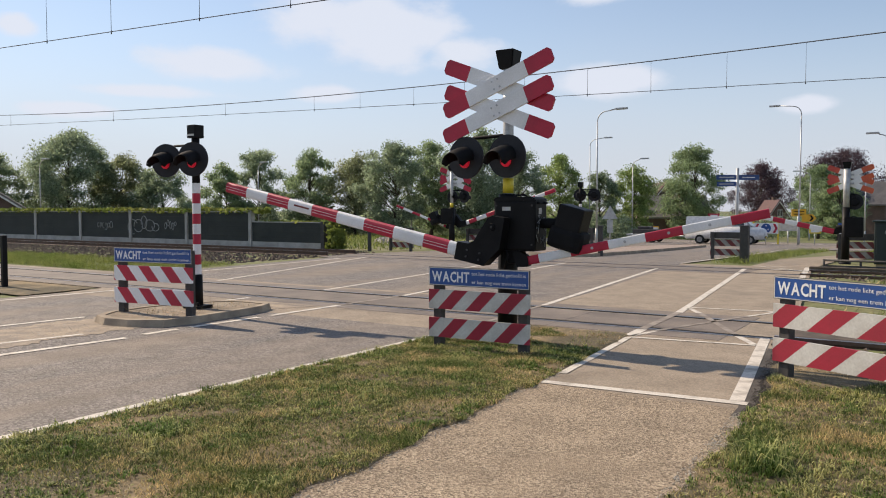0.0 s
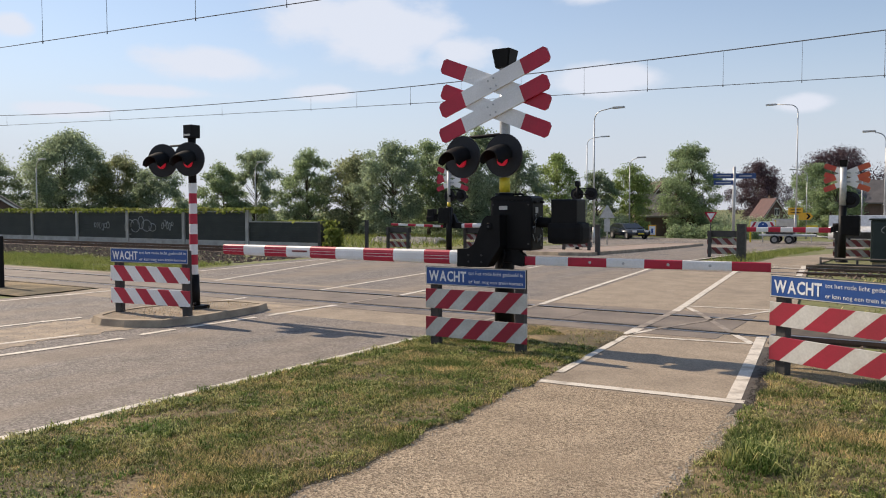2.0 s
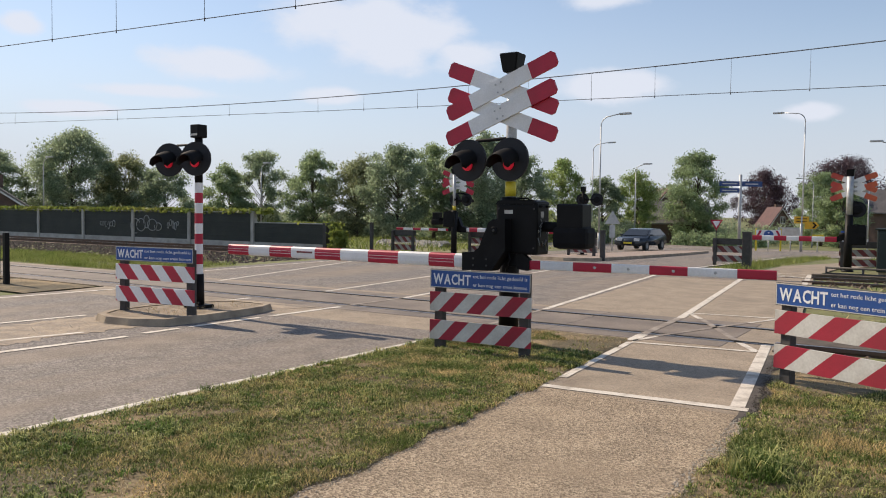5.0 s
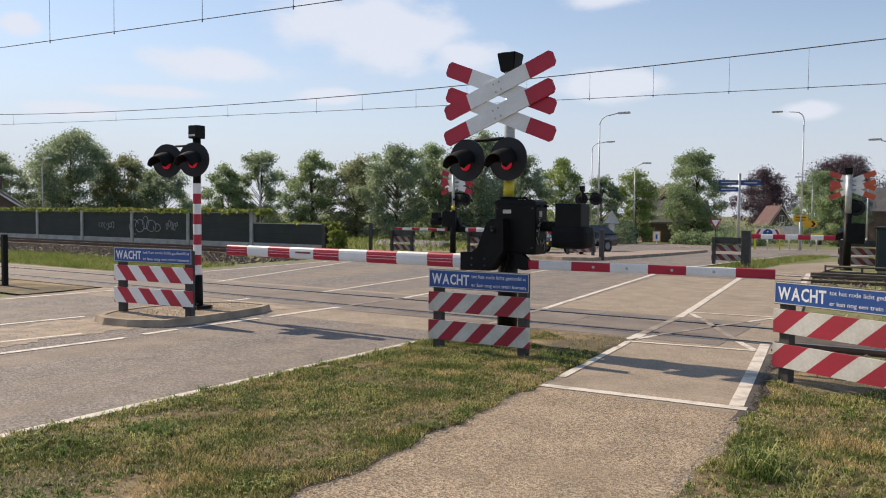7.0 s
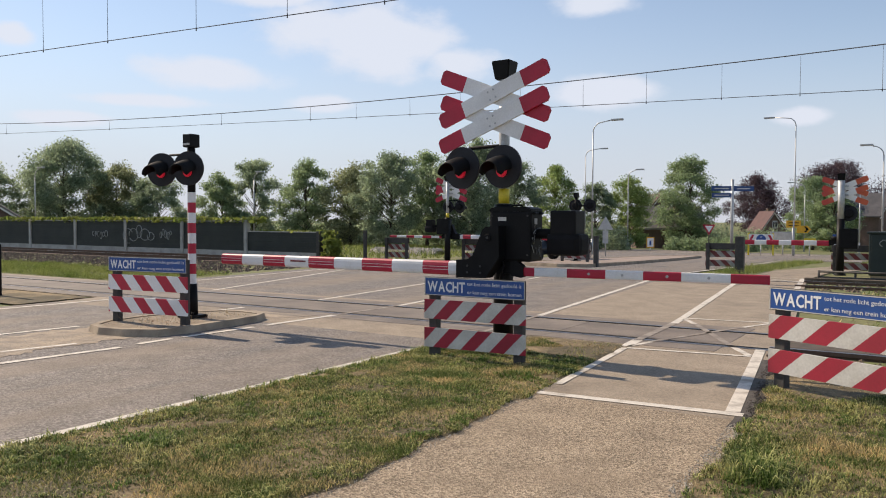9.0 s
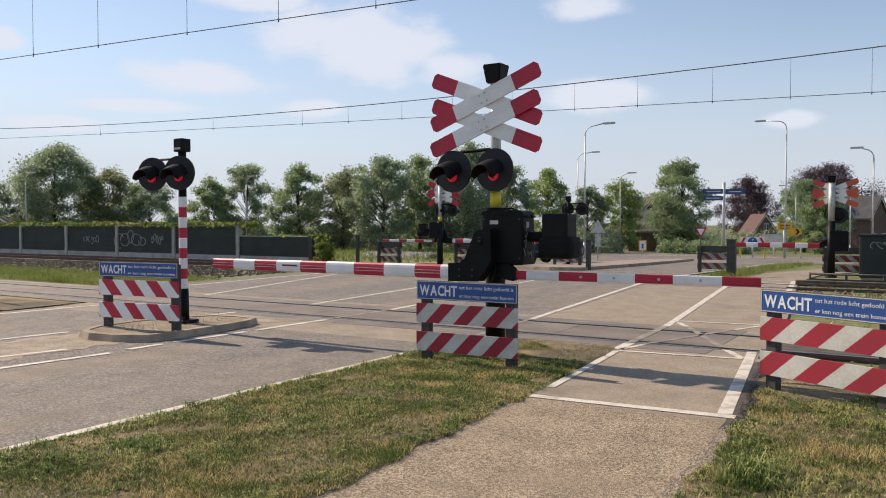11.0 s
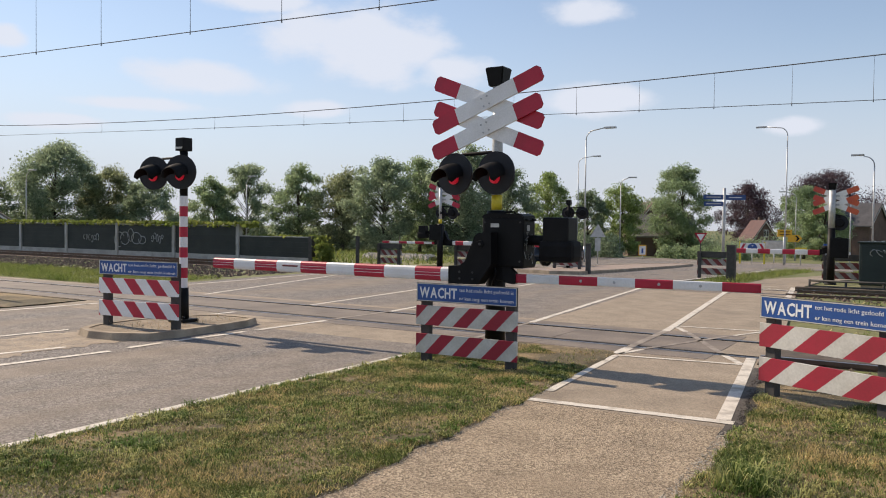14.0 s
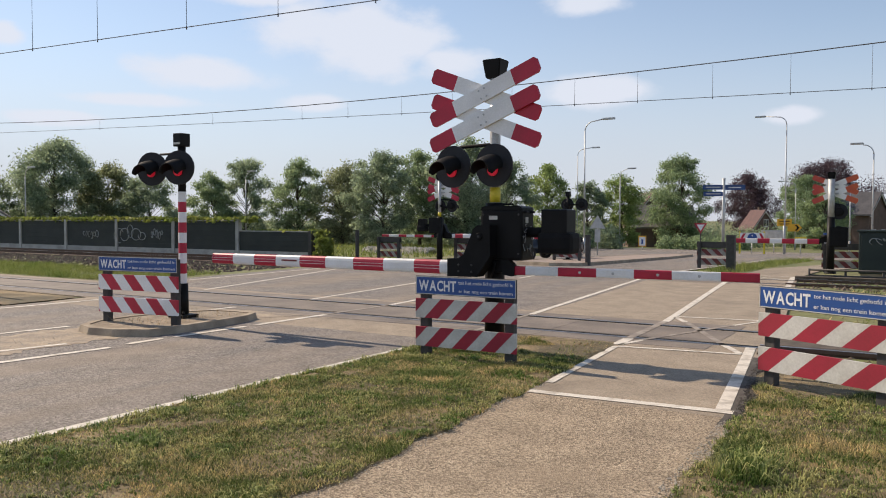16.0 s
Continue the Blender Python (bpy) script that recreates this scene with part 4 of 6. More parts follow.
def warning_board(m, label, L=1.28, slant=0.22, phase=0.0, words=True, dull=True, period=0.37, shaded=False):
    """Two posts with a blue wait sign over two striped planks; front faces -y."""
    t = thing("warning_board", m, label, "warning board", "warning boards at the crossing")
    for x in (-L / 2 + 0.10, L / 2 - 0.10):
        bm = BM()
        box(bm, x - 0.055, x + 0.055, -0.035, 0.055, -0.15, 0.92, 0.008)
        part("post", bm, M["post"], t)
    bm = BM()
    box(bm, -L / 2, L / 2, -0.065, -0.04, 0.728, 0.945, 0.006)
    bm.normal_update()
    for f in bm.faces:
        f.material_index = 0 if f.calc_center_median().y < -0.0645 else 1
    sign = part("sign_panel", bm, [M["blue"], M["post"]], t, "blue wait sign")
    bm = BM()
    a, b, c, d = -L / 2 + 0.006, L / 2 - 0.006, 0.734, 0.939
    for x0, x1, z0, z1 in ((a, b, d - 0.008, d), (a, b, c, c + 0.008), (a, a + 0.008, c + 0.008, d - 0.008), (b - 0.008, b, c + 0.008, d - 0.008)):
        box(bm, x0, x1, -0.0675, -0.065, z0, z1)
    part("sign_edge", bm, M["dull_white"], sign)
    if words:
        k = 0.50 / WACHT_LONG
        for me, x in WACHT:
            if not me.materials:
                me.materials.append(M["letter"])
            o = new("letter", me)
            o.parent = sign
            o.matrix_basis = pose(-L / 2 + 0.045 + x * k, -0.0668, 0.778, 90, 0, 0) @ Matrix.Diagonal((k, 1, 1, 1))
        for me, z in ((LINE1, 0.862), (LINE2, 0.768)):
            if not me.materials:
                me.materials.append(M["letter"])
            o = tagged(new("lettering", me), kind="stuff")
            o.parent = sign
            o.matrix_basis = pose(-L / 2 + 0.575, -0.0668, z, 90, 0, 0) @ Matrix.Diagonal(((L - 0.62) / max(v.co.x for v in me.vertices), 1, 1, 1))
    reds = [M["dull_red"], M["dull_white"]] if dull else [M["red"], M["white"]]
    # boards seen from behind take planks with shade put into their colour
    if shaded:
        reds = [M["dim_red"], M["dim_white"]]
    for z in (0.455, 0.125):
        part("plank", striped_plank(L, 0.225, 0.03, slant, phase, period), reds, t, "red and white striped plank", pose(0, -0.052, z))
    return t


def island_signal(m, label):
    """Slim banded pole with two flashing lights, on a traffic island."""
    t = thing("flashing_signal", m, label, "crossing signal", "level-crossing signals")
    bm = BM()
    z = 0.50
    for i in range(9):
        tube(bm, (0, 0, z), (0, 0, z + 0.157), 0.062, n=16, mi=1 if i % 2 == 0 else 0, caps=False)
        z += 0.157
    part("banded_pole", weld(bm), [M["red"], M["white"]], t, "red and white banded pole")
    bm = BM()
    tube(bm, (0, 0, -0.05), (0, 0, 0.505), 0.085, 0.075, 16)
    box(bm, -0.16, 0.16, -0.16, 0.16, -0.02, 0.03, 0.01)
    tube(bm, (0.12, -0.1, 0.03), (0.12, -0.1, 0.08), 0.02, n=8)
    part("foot", bm, M["black"], t)
    bm = BM()
    tube(bm, (0, 0, z), (0, 0, 2.62), 0.06, n=16)
    part("upper_pole", bm, M["hood"], t)
    bm = BM()
    box(bm, -0.09, 0.09, -0.09, 0.09, 2.60, 2.80, 0.012)
    box(bm, -0.07, 0.07, -0.096, -0.09, 2.63, 2.66, mi=1)
    part("bell_box", bm, [M["black"], M["dull_white"]], t, "black box on the pole's top")
    for x in (-0.54, 0.08):
        flashing_light(t, x, 2.27, 17)
    bm = BM()
    bent(bm, [(-0.5, 0, 2.27), (0.08, 0, 2.27)], 0.03, 8)
    bent(bm, [(-0.5, 0, 2.50), (0.0, 0, 2.50)], 0.018, 8)
    part("light_bar", bm, M["hood"], t)
    return t


def island(name, outline, h, label, kerb_w=0.16, top="grit"):
    """Raised traffic island: separate kerb stones round a paved top."""
    t = thing(name, pose(0, 0, 0), label, "traffic island", kind="structure")
    cx, cy = sum(p[0] for p in outline) / len(outline), sum(p[1] for p in outline) / len(outline)
    inner = []
    for x, y in outline:
        d = Vector((cx - x, cy - y))
        d.normalize()
        inner.append((x + d.x * kerb_w, y + d.y * kerb_w))
    n = len(outline)
    for i in range(n):
        j = (i + 1) % n
        bm = BM()
        a, b, c, d = outline[i], outline[j], inner[j], inner[i]
        lo = [bm.verts.new((*p, terrain(p[1]) - 0.05)) for p in (a, b, c, d)]
        bev = 0.03
        def toward(p, q, k):
            return (p[0] + (q[0] - p[0]) * k, p[1] + (q[1] - p[1]) * k)
        hi = [bm.verts.new((*p, terrain(p[1]) + h)) for p in (toward(a, d, 0.3), toward(b, c, 0.3), c, d)]
        for q in ((0, 1, 2, 3),):
            bm.faces.new([lo[k] for k in q][::-1])
            bm.faces.new([hi[k] for k in q])
        for k in range(4):
            l = (k + 1) % 4
            bm.faces.new((lo[k], lo[l], hi[l], hi[k]))
        part("kerb_stone", bm, M["kerb"], t)
    bm = BM()
    vs = [bm.verts.new((*p, terrain(p[1]) + h - 0.012)) for p in inner]
    bm.faces.new(vs)
    bmesh.ops.triangulate(bm, faces=bm.faces)
    part("island_top", bm, M[top], t)
    return t


# ---- plants ----
def tree(x, y, height, width, leaf, label, seed, leaves=21000, bare=0.08, size=0.10, shape=1.0, name="tree"):
    rng = np.random.default_rng(seed)
    t = thing(name, pose(x, y, terrain(y) - 0.05), label, "tree", "trees behind the crossing")
    bm = BM()
    r = 0.018 * height + 0.05
    lean = rng.uniform(-0.3, 0.3, 2)
    top = Vector((lean[0], lean[1], height * 0.8))
    mid = Vector((lean[0] * 0.3, lean[1] * 0.3, height * bare * 1.2))
    tube(bm, (0, 0, 0), mid, r, r * 0.75, 10)
    tube(bm, mid, top, r * 0.75, r * 0.15, 8)
    big = max(1.0, width / 6.0)
    leaves, size = int(leaves * min(2.2, big * big)), size * big ** 0.3
    lobes = []
    K = 54
    for i in range(K):
        k = (i + 0.5) / K
        z = height * (bare + (0.95 - bare) * k)
        prof = math.sin(math.pi * min(1, (0.14 + 0.84 * k) ** shape)) ** 0.6
        rad = width * 0.5 * prof
        a = i * 2.4 + rng.uniform(-0.6, 0.6)
        off = rad * rng.uniform(0.03, 0.95) ** 0.5 * 0.92
        c = Vector((math.cos(a) * off, math.sin(a) * off, z + rng.uniform(-0.45, 0.45)))
        lobes.append((c, max(0.35, width * rng.uniform(0.07, 0.15))))
        base = mid.lerp(top, min(0.95, max(0.0, k - 0.2)))
        tube(bm, base, c, r * 0.2, r * 0.04, 5)
    lobes.append((Vector((lean[0], lean[1], height * 0.95)), width * 0.09))
    part("trunk", bm, M["bark"], t)
    n = leaves
    weight = np.array([l[1] ** 2 for l in lobes])
    which = rng.choice(len(lobes), n, p=weight / weight.sum())
    d = rng.normal(size=(n, 3))
    d /= np.linalg.norm(d, axis=1)[:, None]
    rad = np.minimum(np.abs(rng.normal(0.72, 0.30, n)), 1.3)
    stretch = rng.uniform(0.7, 1.3, (len(lobes), 3)) * np.array((1.1, 1.1, 0.8))
    cen = np.array([l[0] for l in lobes])[which] + d * (rad * np.array([l[1] for l in lobes])[which])[:, None] * stretch[which]
    nrm = d * 0.6 + rng.normal(scale=0.8, size=(n, 3))
    nrm /= np.linalg.norm(nrm, axis=1)[:, None]
    u = np.cross(nrm, rng.normal(size=(n, 3)))
    u /= np.linalg.norm(u, axis=1)[:, None]
    v = np.cross(nrm, u)
    s = size * rng.uniform(0.4, 1.3, n)[:, None]
    P = np.stack([cen - u * s, cen - v * s * 0.55, cen + u * s, cen + v * s * 0.55], 1).reshape(-1, 3)
    F = np.arange(4 * n).reshape(-1, 4)
    soup("crown", P.tolist(), F.tolist(), LEAF[leaf], t)
    return t


def bush(x, y, w, d, h, leaf, label, seed, n=4600, size=0.12, name="bush"):
    rng = np.random.default_rng(seed)
    t = thing(name, pose(x, y, terrain(y) - 0.05), label, "bush", "bushes")
    k = max(3, int(w / (h * 0.7)))
    cx = np.linspace(-w / 2, w / 2, k) + rng.uniform(-0.3, 0.3, k)
    hh = h * rng.uniform(0.65, 1.0, k)
    which = rng.integers(0, k, n)
    e = rng.normal(size=(n, 3))
    e /= np.linalg.norm(e, axis=1)[:, None]
    e[:, 2] = abs(e[:, 2])
    rad = rng.uniform(0.4, 1.05, n)[:, None]
    cen = np.stack([cx[which], np.zeros(n), np.zeros(n)], 1) + e * rad * np.stack([np.full(n, w / k * 0.85), np.full(n, d / 2), hh[which]], 1)
    nrm = e + rng.normal(scale=0.6, size=(n, 3))
    nrm /= np.linalg.norm(nrm, axis=1)[:, None]
    u = np.cross(nrm, rng.normal(size=(n, 3)))
    u /= np.linalg.norm(u, axis=1)[:, None]
    v = np.cross(nrm, u)
    s = size * rng.uniform(0.5, 1.2, n)[:, None]
    P = np.stack([cen - u * s, cen - v * s * 0.6, cen + u * s, cen + v * s * 0.6], 1).reshape(-1, 3)
    soup("foliage", P.tolist(), np.arange(4 * n).reshape(-1, 4).tolist(), LEAF[leaf], t)
    for c, z in zip(cx, hh):
        part("stem", tube(BM(), (c, 0, 0), (c + 0.1, 0, z * 0.7), 0.05, 0.02, 6), M["bark"], t)
    return t


def blades(name, rects, n, h0, h1, w, material, seed, label, base=-0.012, skip=None, relief=False):
    rng = np.random.default_rng(seed)
    area = np.array([(b - a) * (d - c) for a, b, c, d in rects])
    P = []
    for (a, b, c, d), ar in zip(rects, area):
        k = int(n * ar / area.sum())
        x, y = rng.uniform(a, b, k), rng.uniform(c, d, k)
        # thin, bare patches
        dens = np.array([noise.noise(Vector((px * 1.1, py * 1.1, seed))) for px, py in zip(x, y)])
        keep = dens + rng.uniform(-0.55, 0.6, k) > -0.12
        if skip:
            keep &= ~skip(x, y)
        x, y, dens = x[keep], y[keep], dens[keep]
        k = len(x)
        h = rng.uniform(h0, h1, k) * (1 + dens * 0.9).clip(0.45, 2)
        t = rng.uniform(0, math.pi, k)
        ww = w * rng.uniform(0.6, 1.3, k)
        lx, ly = rng.normal(scale=0.55, size=k) * h, rng.normal(scale=0.55, size=k) * h
        z = np.array([terrain(q) for q in y]) + base
        if relief:
            z = np.array([verge_height(px, py) for px, py in zip(x, y)]) - 0.004
        P.append(np.stack([np.stack([x - np.cos(t) * ww, y - np.sin(t) * ww, z], 1), np.stack([x + np.cos(t) * ww, y + np.sin(t) * ww, z], 1), np.stack([x + lx, y + ly, z + h], 1)], 1).reshape(-1, 3))
    P = np.concatenate(P)
    return tagged(soup(name, P.tolist(), np.arange(len(P)).reshape(-1, 3).tolist(), material), label, "grass", kind="stuff")


def tufts(rect, n, per, h0, h1, w, material, seed, label, where, spread=0.014):
    """Tufts of bent blades that lean outward from one root."""
    rng = np.random.default_rng(seed)
    a, b, c, d = rect
    V, F = [], []
    x, y = rng.uniform(a, b, n), rng.uniform(c, d, n)
    for px, py in zip(x, y):
        k = where(px, py) + 0.5 * noise.noise(Vector((px * 2.1, py * 2.1, seed)))
        if k < rng.uniform(-0.45, 0.15):
            continue
        z0 = verge_height(px, py) - 0.006
        hh = rng.uniform(h0, h1) * min(1.5, 0.75 + max(0.0, k))
        for _ in range(int(per * rng.uniform(0.6, 1.3))):
            t, h = rng.uniform(0, 2 * math.pi), hh * rng.uniform(0.45, 1.0)
            lean = h * rng.uniform(0.35, 1.5)
            ct, st = math.cos(t), math.sin(t)
            bx, by = px + rng.normal() * spread, py + rng.normal() * spread
            sx, sy = -st * w * 0.5, ct * w * 0.5
            mx, my, mz = bx + ct * lean * 0.4, by + st * lean * 0.4, z0 + h * 0.68
            q = len(V)
            V += [(bx - sx, by - sy, z0), (bx + sx, by + sy, z0), (mx + sx * 0.9, my + sy * 0.9, mz), (mx - sx * 0.9, my - sy * 0.9, mz), (bx + ct * lean, by + st * lean, z0 + h * (1.0 - 0.3 * lean / h))]
            F += [(q, q + 1, q + 2, q + 3), (q + 3, q + 2, q + 4)]
    return tagged(soup("grass", V, F, material), label, "grass", kind="stuff")


# ---- street furniture ----
def street_lamp(x, y, h, side=1, arm=1.6, label="tall grey street lamp with a curved arm", r=0.075):
    t = thing("street_lamp", pose(x, y, terrain(y)), label, "street lamp", "street lamps")
    bm = BM()
    tube(bm, (0, 0, -0.1), (0, 0, 1.0), r * 1.2, r * 1.1, 10)
    tube(bm, (0, 0, 1.0), (0, 0, h - 0.7), r, r * 0.6, 10)
    part("column", bm, M["galv"], t)
    pts = [Vector((0, 0, h - 0.7))]
    for a in range(15, 91, 15):
        pts.append(Vector((side * 0.6 * (1 - math.cos(radians(a))), 0, h - 0.7 + 0.6 * math.sin(radians(a)))))
    pts.append(Vector((side * arm, 0, h)))
    part("arm", bent(BM(), pts, r * 0.55, 8), M["galv"], t)
    bm = BM()
    a, b = sorted((side * arm, side * (arm + 0.75)))
    box(bm, a, b, -0.13, 0.13, h - 0.06, h + 0.06, 0.03)
    part("lantern", bm, M["galv"], t)
    return t


def post_sign(x, y, name, label, category, panels, height, turn=0, pole_r=0.04, pole=None):
    """A pole with panels: (outline in x, z; y offset; material)."""
    t = thing(name, pose(x, y, terrain(y), 0, 0, turn), label, category)
    part("pole", tube(BM(), (0, 0, -0.1), (0, 0, height), pole_r, n=10), pole or M["galv"], t)
    for nm, o, d, mt in panels:
        part(nm, prism(BM(), o, d, d + 0.02, "y"), mt, t)
    return t


def rect(x0, x1, z0, z1):
    return [(x0, z0), (x1, z0), (x1, z1), (x0, z1)]


def tri_down(cx, top, w):
    return [(cx - w / 2, top), (cx, top - w * 0.87), (cx + w / 2, top)]


def tri_up(cx, bottom, w):
    return [(cx - w / 2, bottom), (cx + w / 2, bottom), (cx, bottom + w * 0.87)]


def disc(cx, cz, r, n=24):
    return [(cx + r * math.cos(2 * math.pi * i / n), cz + r * math.sin(2 * math.pi * i / n)) for i in range(n)]


# ---- houses ----
def house(x, y, turn, w, d, eave, ridge, wall, roof, label, windows=()):
    """Gable front faces -y; the ridge runs along y."""
    t = thing("house", pose(x, y, terrain(y) - 0.05, 0, 0, turn), label, "house", "houses")
    bm = BM()
    prism(bm, [(-w / 2, 0), (w / 2, 0), (w / 2, eave), (0, ridge), (-w / 2, eave)], 0, d, "y")
    walls = part("wall", bm, wall, t)
    for s in (-1, 1):
        bm = BM()
        o = 0.35
        k = (ridge - eave) / (w / 2)
        p = [(0, ridge + 0.05), (s * (w / 2 + o), eave - k * o + 0.05), (s * (w / 2 + o), eave - k * o + 0.22), (0, ridge + 0.25)]
        prism(bm, p, -0.3, d + 0.3, "y")
        rf = part("roof", bm, roof, t)
    bm = BM()
    box(bm, w * 0.1, w * 0.1 + 0.5, d * 0.6, d * 0.6 + 0.5, ridge - 0.4, ridge + 0.7)
    part("chimney", bm, wall, rf)
    bm = BM()
    for s in (-1, 1):
        k = (ridge - eave) / (w / 2)
        o = 0.3
        p = [(0, ridge - 0.12), (s * (w / 2 + o), eave - k * o - 0.12), (s * (w / 2 + o), eave - k * o + 0.05), (0, ridge + 0.05)]
        prism(bm, p, -0.28, -0.2, "y")
    part("verge_board", bm, M["trim"], t)
    for wx, wz, ww, wh in windows:
        bm = BM()
        box(bm, wx - ww / 2, wx + ww / 2, -0.03, 0.05, wz, wz + wh)
        fr = part("window", bm, M["trim"], t)
        for k in (-1, 1):
            bm = BM()
            box(bm, wx + k * ww / 4 - ww * 0.2, wx + k * ww / 4 + ww * 0.2, -0.045, -0.03, wz + 0.1, wz + wh - 0.1)
            part("pane", bm, M["glass"], fr)
    return t


# ---- vehicles ----
def wheel(parent, x, y, r):
    w = part("wheel", tube(BM(), (0, -0.1, 0), (0, 0.1, 0), r, n=20), M["tyre"], parent, "black tyre", pose(x, y, r))
    part("rim", tube(BM(), (0, -0.108, 0), (0, 0.108, 0), r * 0.58, n=16), M["dim_white"], w)


def car(paint, label, van=False):
    """Faces +x; origin on the ground under its middle."""
    t = thing("van" if van else "car", pose(0, 0, 0), label, "van" if van else "car")
    W = 0.88 if not van else 0.98
    if van:
        low = [(-2.6, 0.35), (2.55, 0.35), (2.6, 0.75), (2.45, 1.05), (1.75, 1.2), (-2.6, 1.2)]
        top = [(-2.58, 1.2), (1.75, 1.2), (1.15, 1.82), (0.9, 1.9), (-2.55, 1.9)]
    else:
        low = [(-2.1, 0.32), (2.1, 0.32), (2.18, 0.55), (2.08, 0.74), (1.05, 0.88), (-2.05, 0.91), (-2.15, 0.66)]
        top = [(-2.0, 0.90), (1.05, 0.88), (0.30, 1.29), (-0.3, 1.35), (-1.3, 1.32)]
    bm = BM()
    prism(bm, low, -W, W, "y")
    bmesh.ops.bevel(bm, geom=bm.edges[:], offset=0.05, segments=2, affect="EDGES")
    body = part("body", bm, paint, t, smooth=True)
    bm = BM()
    k = len(top)
    a = [bm.verts.new((x, -W * (0.97 if z < 1.22 else 0.80), z)) for x, z in top]
    b = [bm.verts.new((x, W * (0.97 if z < 1.22 else 0.80), z)) for x, z in top]
    bm.faces.new(a)
    bm.faces.new(b[::-1])
    for i in range(k):
        bm.faces.new((a[i], a[(i + 1) % k], b[(i + 1) % k], b[i]))
    part("cabin", bm, paint, t)
    if van:
        glass = [((1.79, 1.24), (1.20, 2.14)), ]
        side = [(0.55, 1.3), (1.5, 1.3), (1.15, 1.76), (0.55, 1.76)]
    else:
        glass = [((1.02, 0.92), (0.36, 1.27))]
        side = [(-1.7, 0.95), (0.85, 0.93), (0.25, 1.26), (-1.2, 1.28)]
    (x0, z0), (x1, z1) = glass[0]
    z1 = min(z1, 1.78)
    bm = BM()
    vs = [bm.verts.new(p) for p in ((x0 + 0.02, -W * 0.86, z0), (x0 + 0.02, W * 0.86, z0), (x1 + 0.02, W * 0.74, z1), (x1 + 0.02, -W * 0.74, z1))]
    vs += [bm.verts.new((v.co.x - 0.03, v.co.y, v.co.z - 0.01)) for v in vs]
    for q in ((0, 1, 2, 3), (7, 6, 5, 4), (0, 4, 5, 1), (1, 5, 6, 2), (2, 6, 7, 3), (3, 7, 4, 0)):
        bm.faces.new([vs[i] for i in q])
    part("windscreen", bm, M["glass"], t, "dark windscreen")
    for s in (-1, 1):
        bm = BM()
        o = [bm.verts.new((x, s * (W * (0.975 if z < 1.2 or (van and z < 1.31) else 0.83)), z)) for x, z in side]
        i2 = [bm.verts.new((x, s * (W * (0.9 if z < 1.2 or (van and z < 1.31) else 0.75)), z)) for x, z in side]
        bm.faces.new(o)
        bm.faces.new(i2[::-1])
        for i in range(4):
            bm.faces.new((o[i], o[(i + 1) % 4], i2[(i + 1) % 4], i2[i]))
        part("side_window", bm, M["glass"], t)
        bm = BM()
        xf = 2.12 if not van else 2.56
        box(bm, xf - 0.08, xf + 0.05, s * W * 0.62 - 0.17, s * W * 0.62 + 0.17, 0.6, 0.76, 0.02)
        part("headlight", bm, M["headlight"], t)
        bm = BM()
        box(bm, 0.7 if not van else 1.35, 0.85 if not van else 1.5, s * W + (0.0 if s > 0 else -0.18), s * W + (0.18 if s > 0 else 0.0), 0.90 + 0.38 * van, 1.0 + 0.5 * van, 0.02)
        part("mirror", bm, paint, t)
    bm = BM()
    xf = 2.17 if not van else 2.59
    box(bm, xf - 0.02, xf + 0.015, -0.45, 0.45, 0.42, 0.56)
    part("grille", bm, M["hood"], t)
    bm = BM()
    box(bm, xf + 0.016, xf + 0.03, -0.26, 0.26, 0.44, 0.54)
    part("number_plate", bm, M["yellow"], t, "plain yellow number plate")
    for x in (-1.3, 1.32) if not van else (-1.6, 1.7):
        for s in (-1, 1):
            wheel(t, x, s * (W - 0.08), 0.32)
    return t


def trailer():
    t = thing("trailer", pose(0, 0, 0), "flat grey trailer with a low dark load", "trailer")
    bm = BM()
    box(bm, -1.9, 1.5, -0.9, 0.9, 0.5, 0.62, 0.02)
    tube(bm, (1.5, 0, 0.5), (2.6, 0, 0.45), 0.05, n=8)
    part("bed", bm, M["galv"], t)
    bm = BM()
    box(bm, -1.5, 0.2, -0.7, 0.7, 0.62, 0.95, 0.05)
    box(bm, -1.2, -0.3, -0.5, 0.5, 0.95, 1.15, 0.05)
    part("load", bm, M["post"], t)
    for x in (-0.9, 0.0):
        for s in (-1, 1):
            wheel(t, x, s * 0.95, 0.28)
    return t


# ---- the place ----
build_ground()
build_lines()
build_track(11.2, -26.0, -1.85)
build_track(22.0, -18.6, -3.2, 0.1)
build_sleepers(11.2, [-1.4 + 0.6 * i for i in range(22)])
build_sleepers(22.0, [-19.2 - 0.6 * i for i in range(50)])
stones("ballast", [(-1.6, 12, 9.95, 12.6)], 7000, 0.045, M["ballast"], 1, "grey-brown ballast stones between the rails", -0.05)
stones("ballast", [(-60, -26.1, 9.7, 12.4)], 3000, 0.06, M["ballast"], 2, "grey-brown ballast stones between the rails", -0.04)
stones("ballast", [(-60, -18.6, 16.2, 24.4)], 15000, 0.09, M["ballast"], 3, "brown ballast bed of the far track", -0.05)
stones("ballast", [(-3.0, 30, 20.4, 23.6)], 4000, 0.08, M["ballast"], 4, "brown ballast bed of the far track", -0.06)
stones("ballast", [(-17.5, -14.7, 8.3, 9.8), (-26, -17.5, 8.2, 9.7)], 3500, 0.03, M["crumb"], 6, "loose stones and soil beside the road", -0.03)
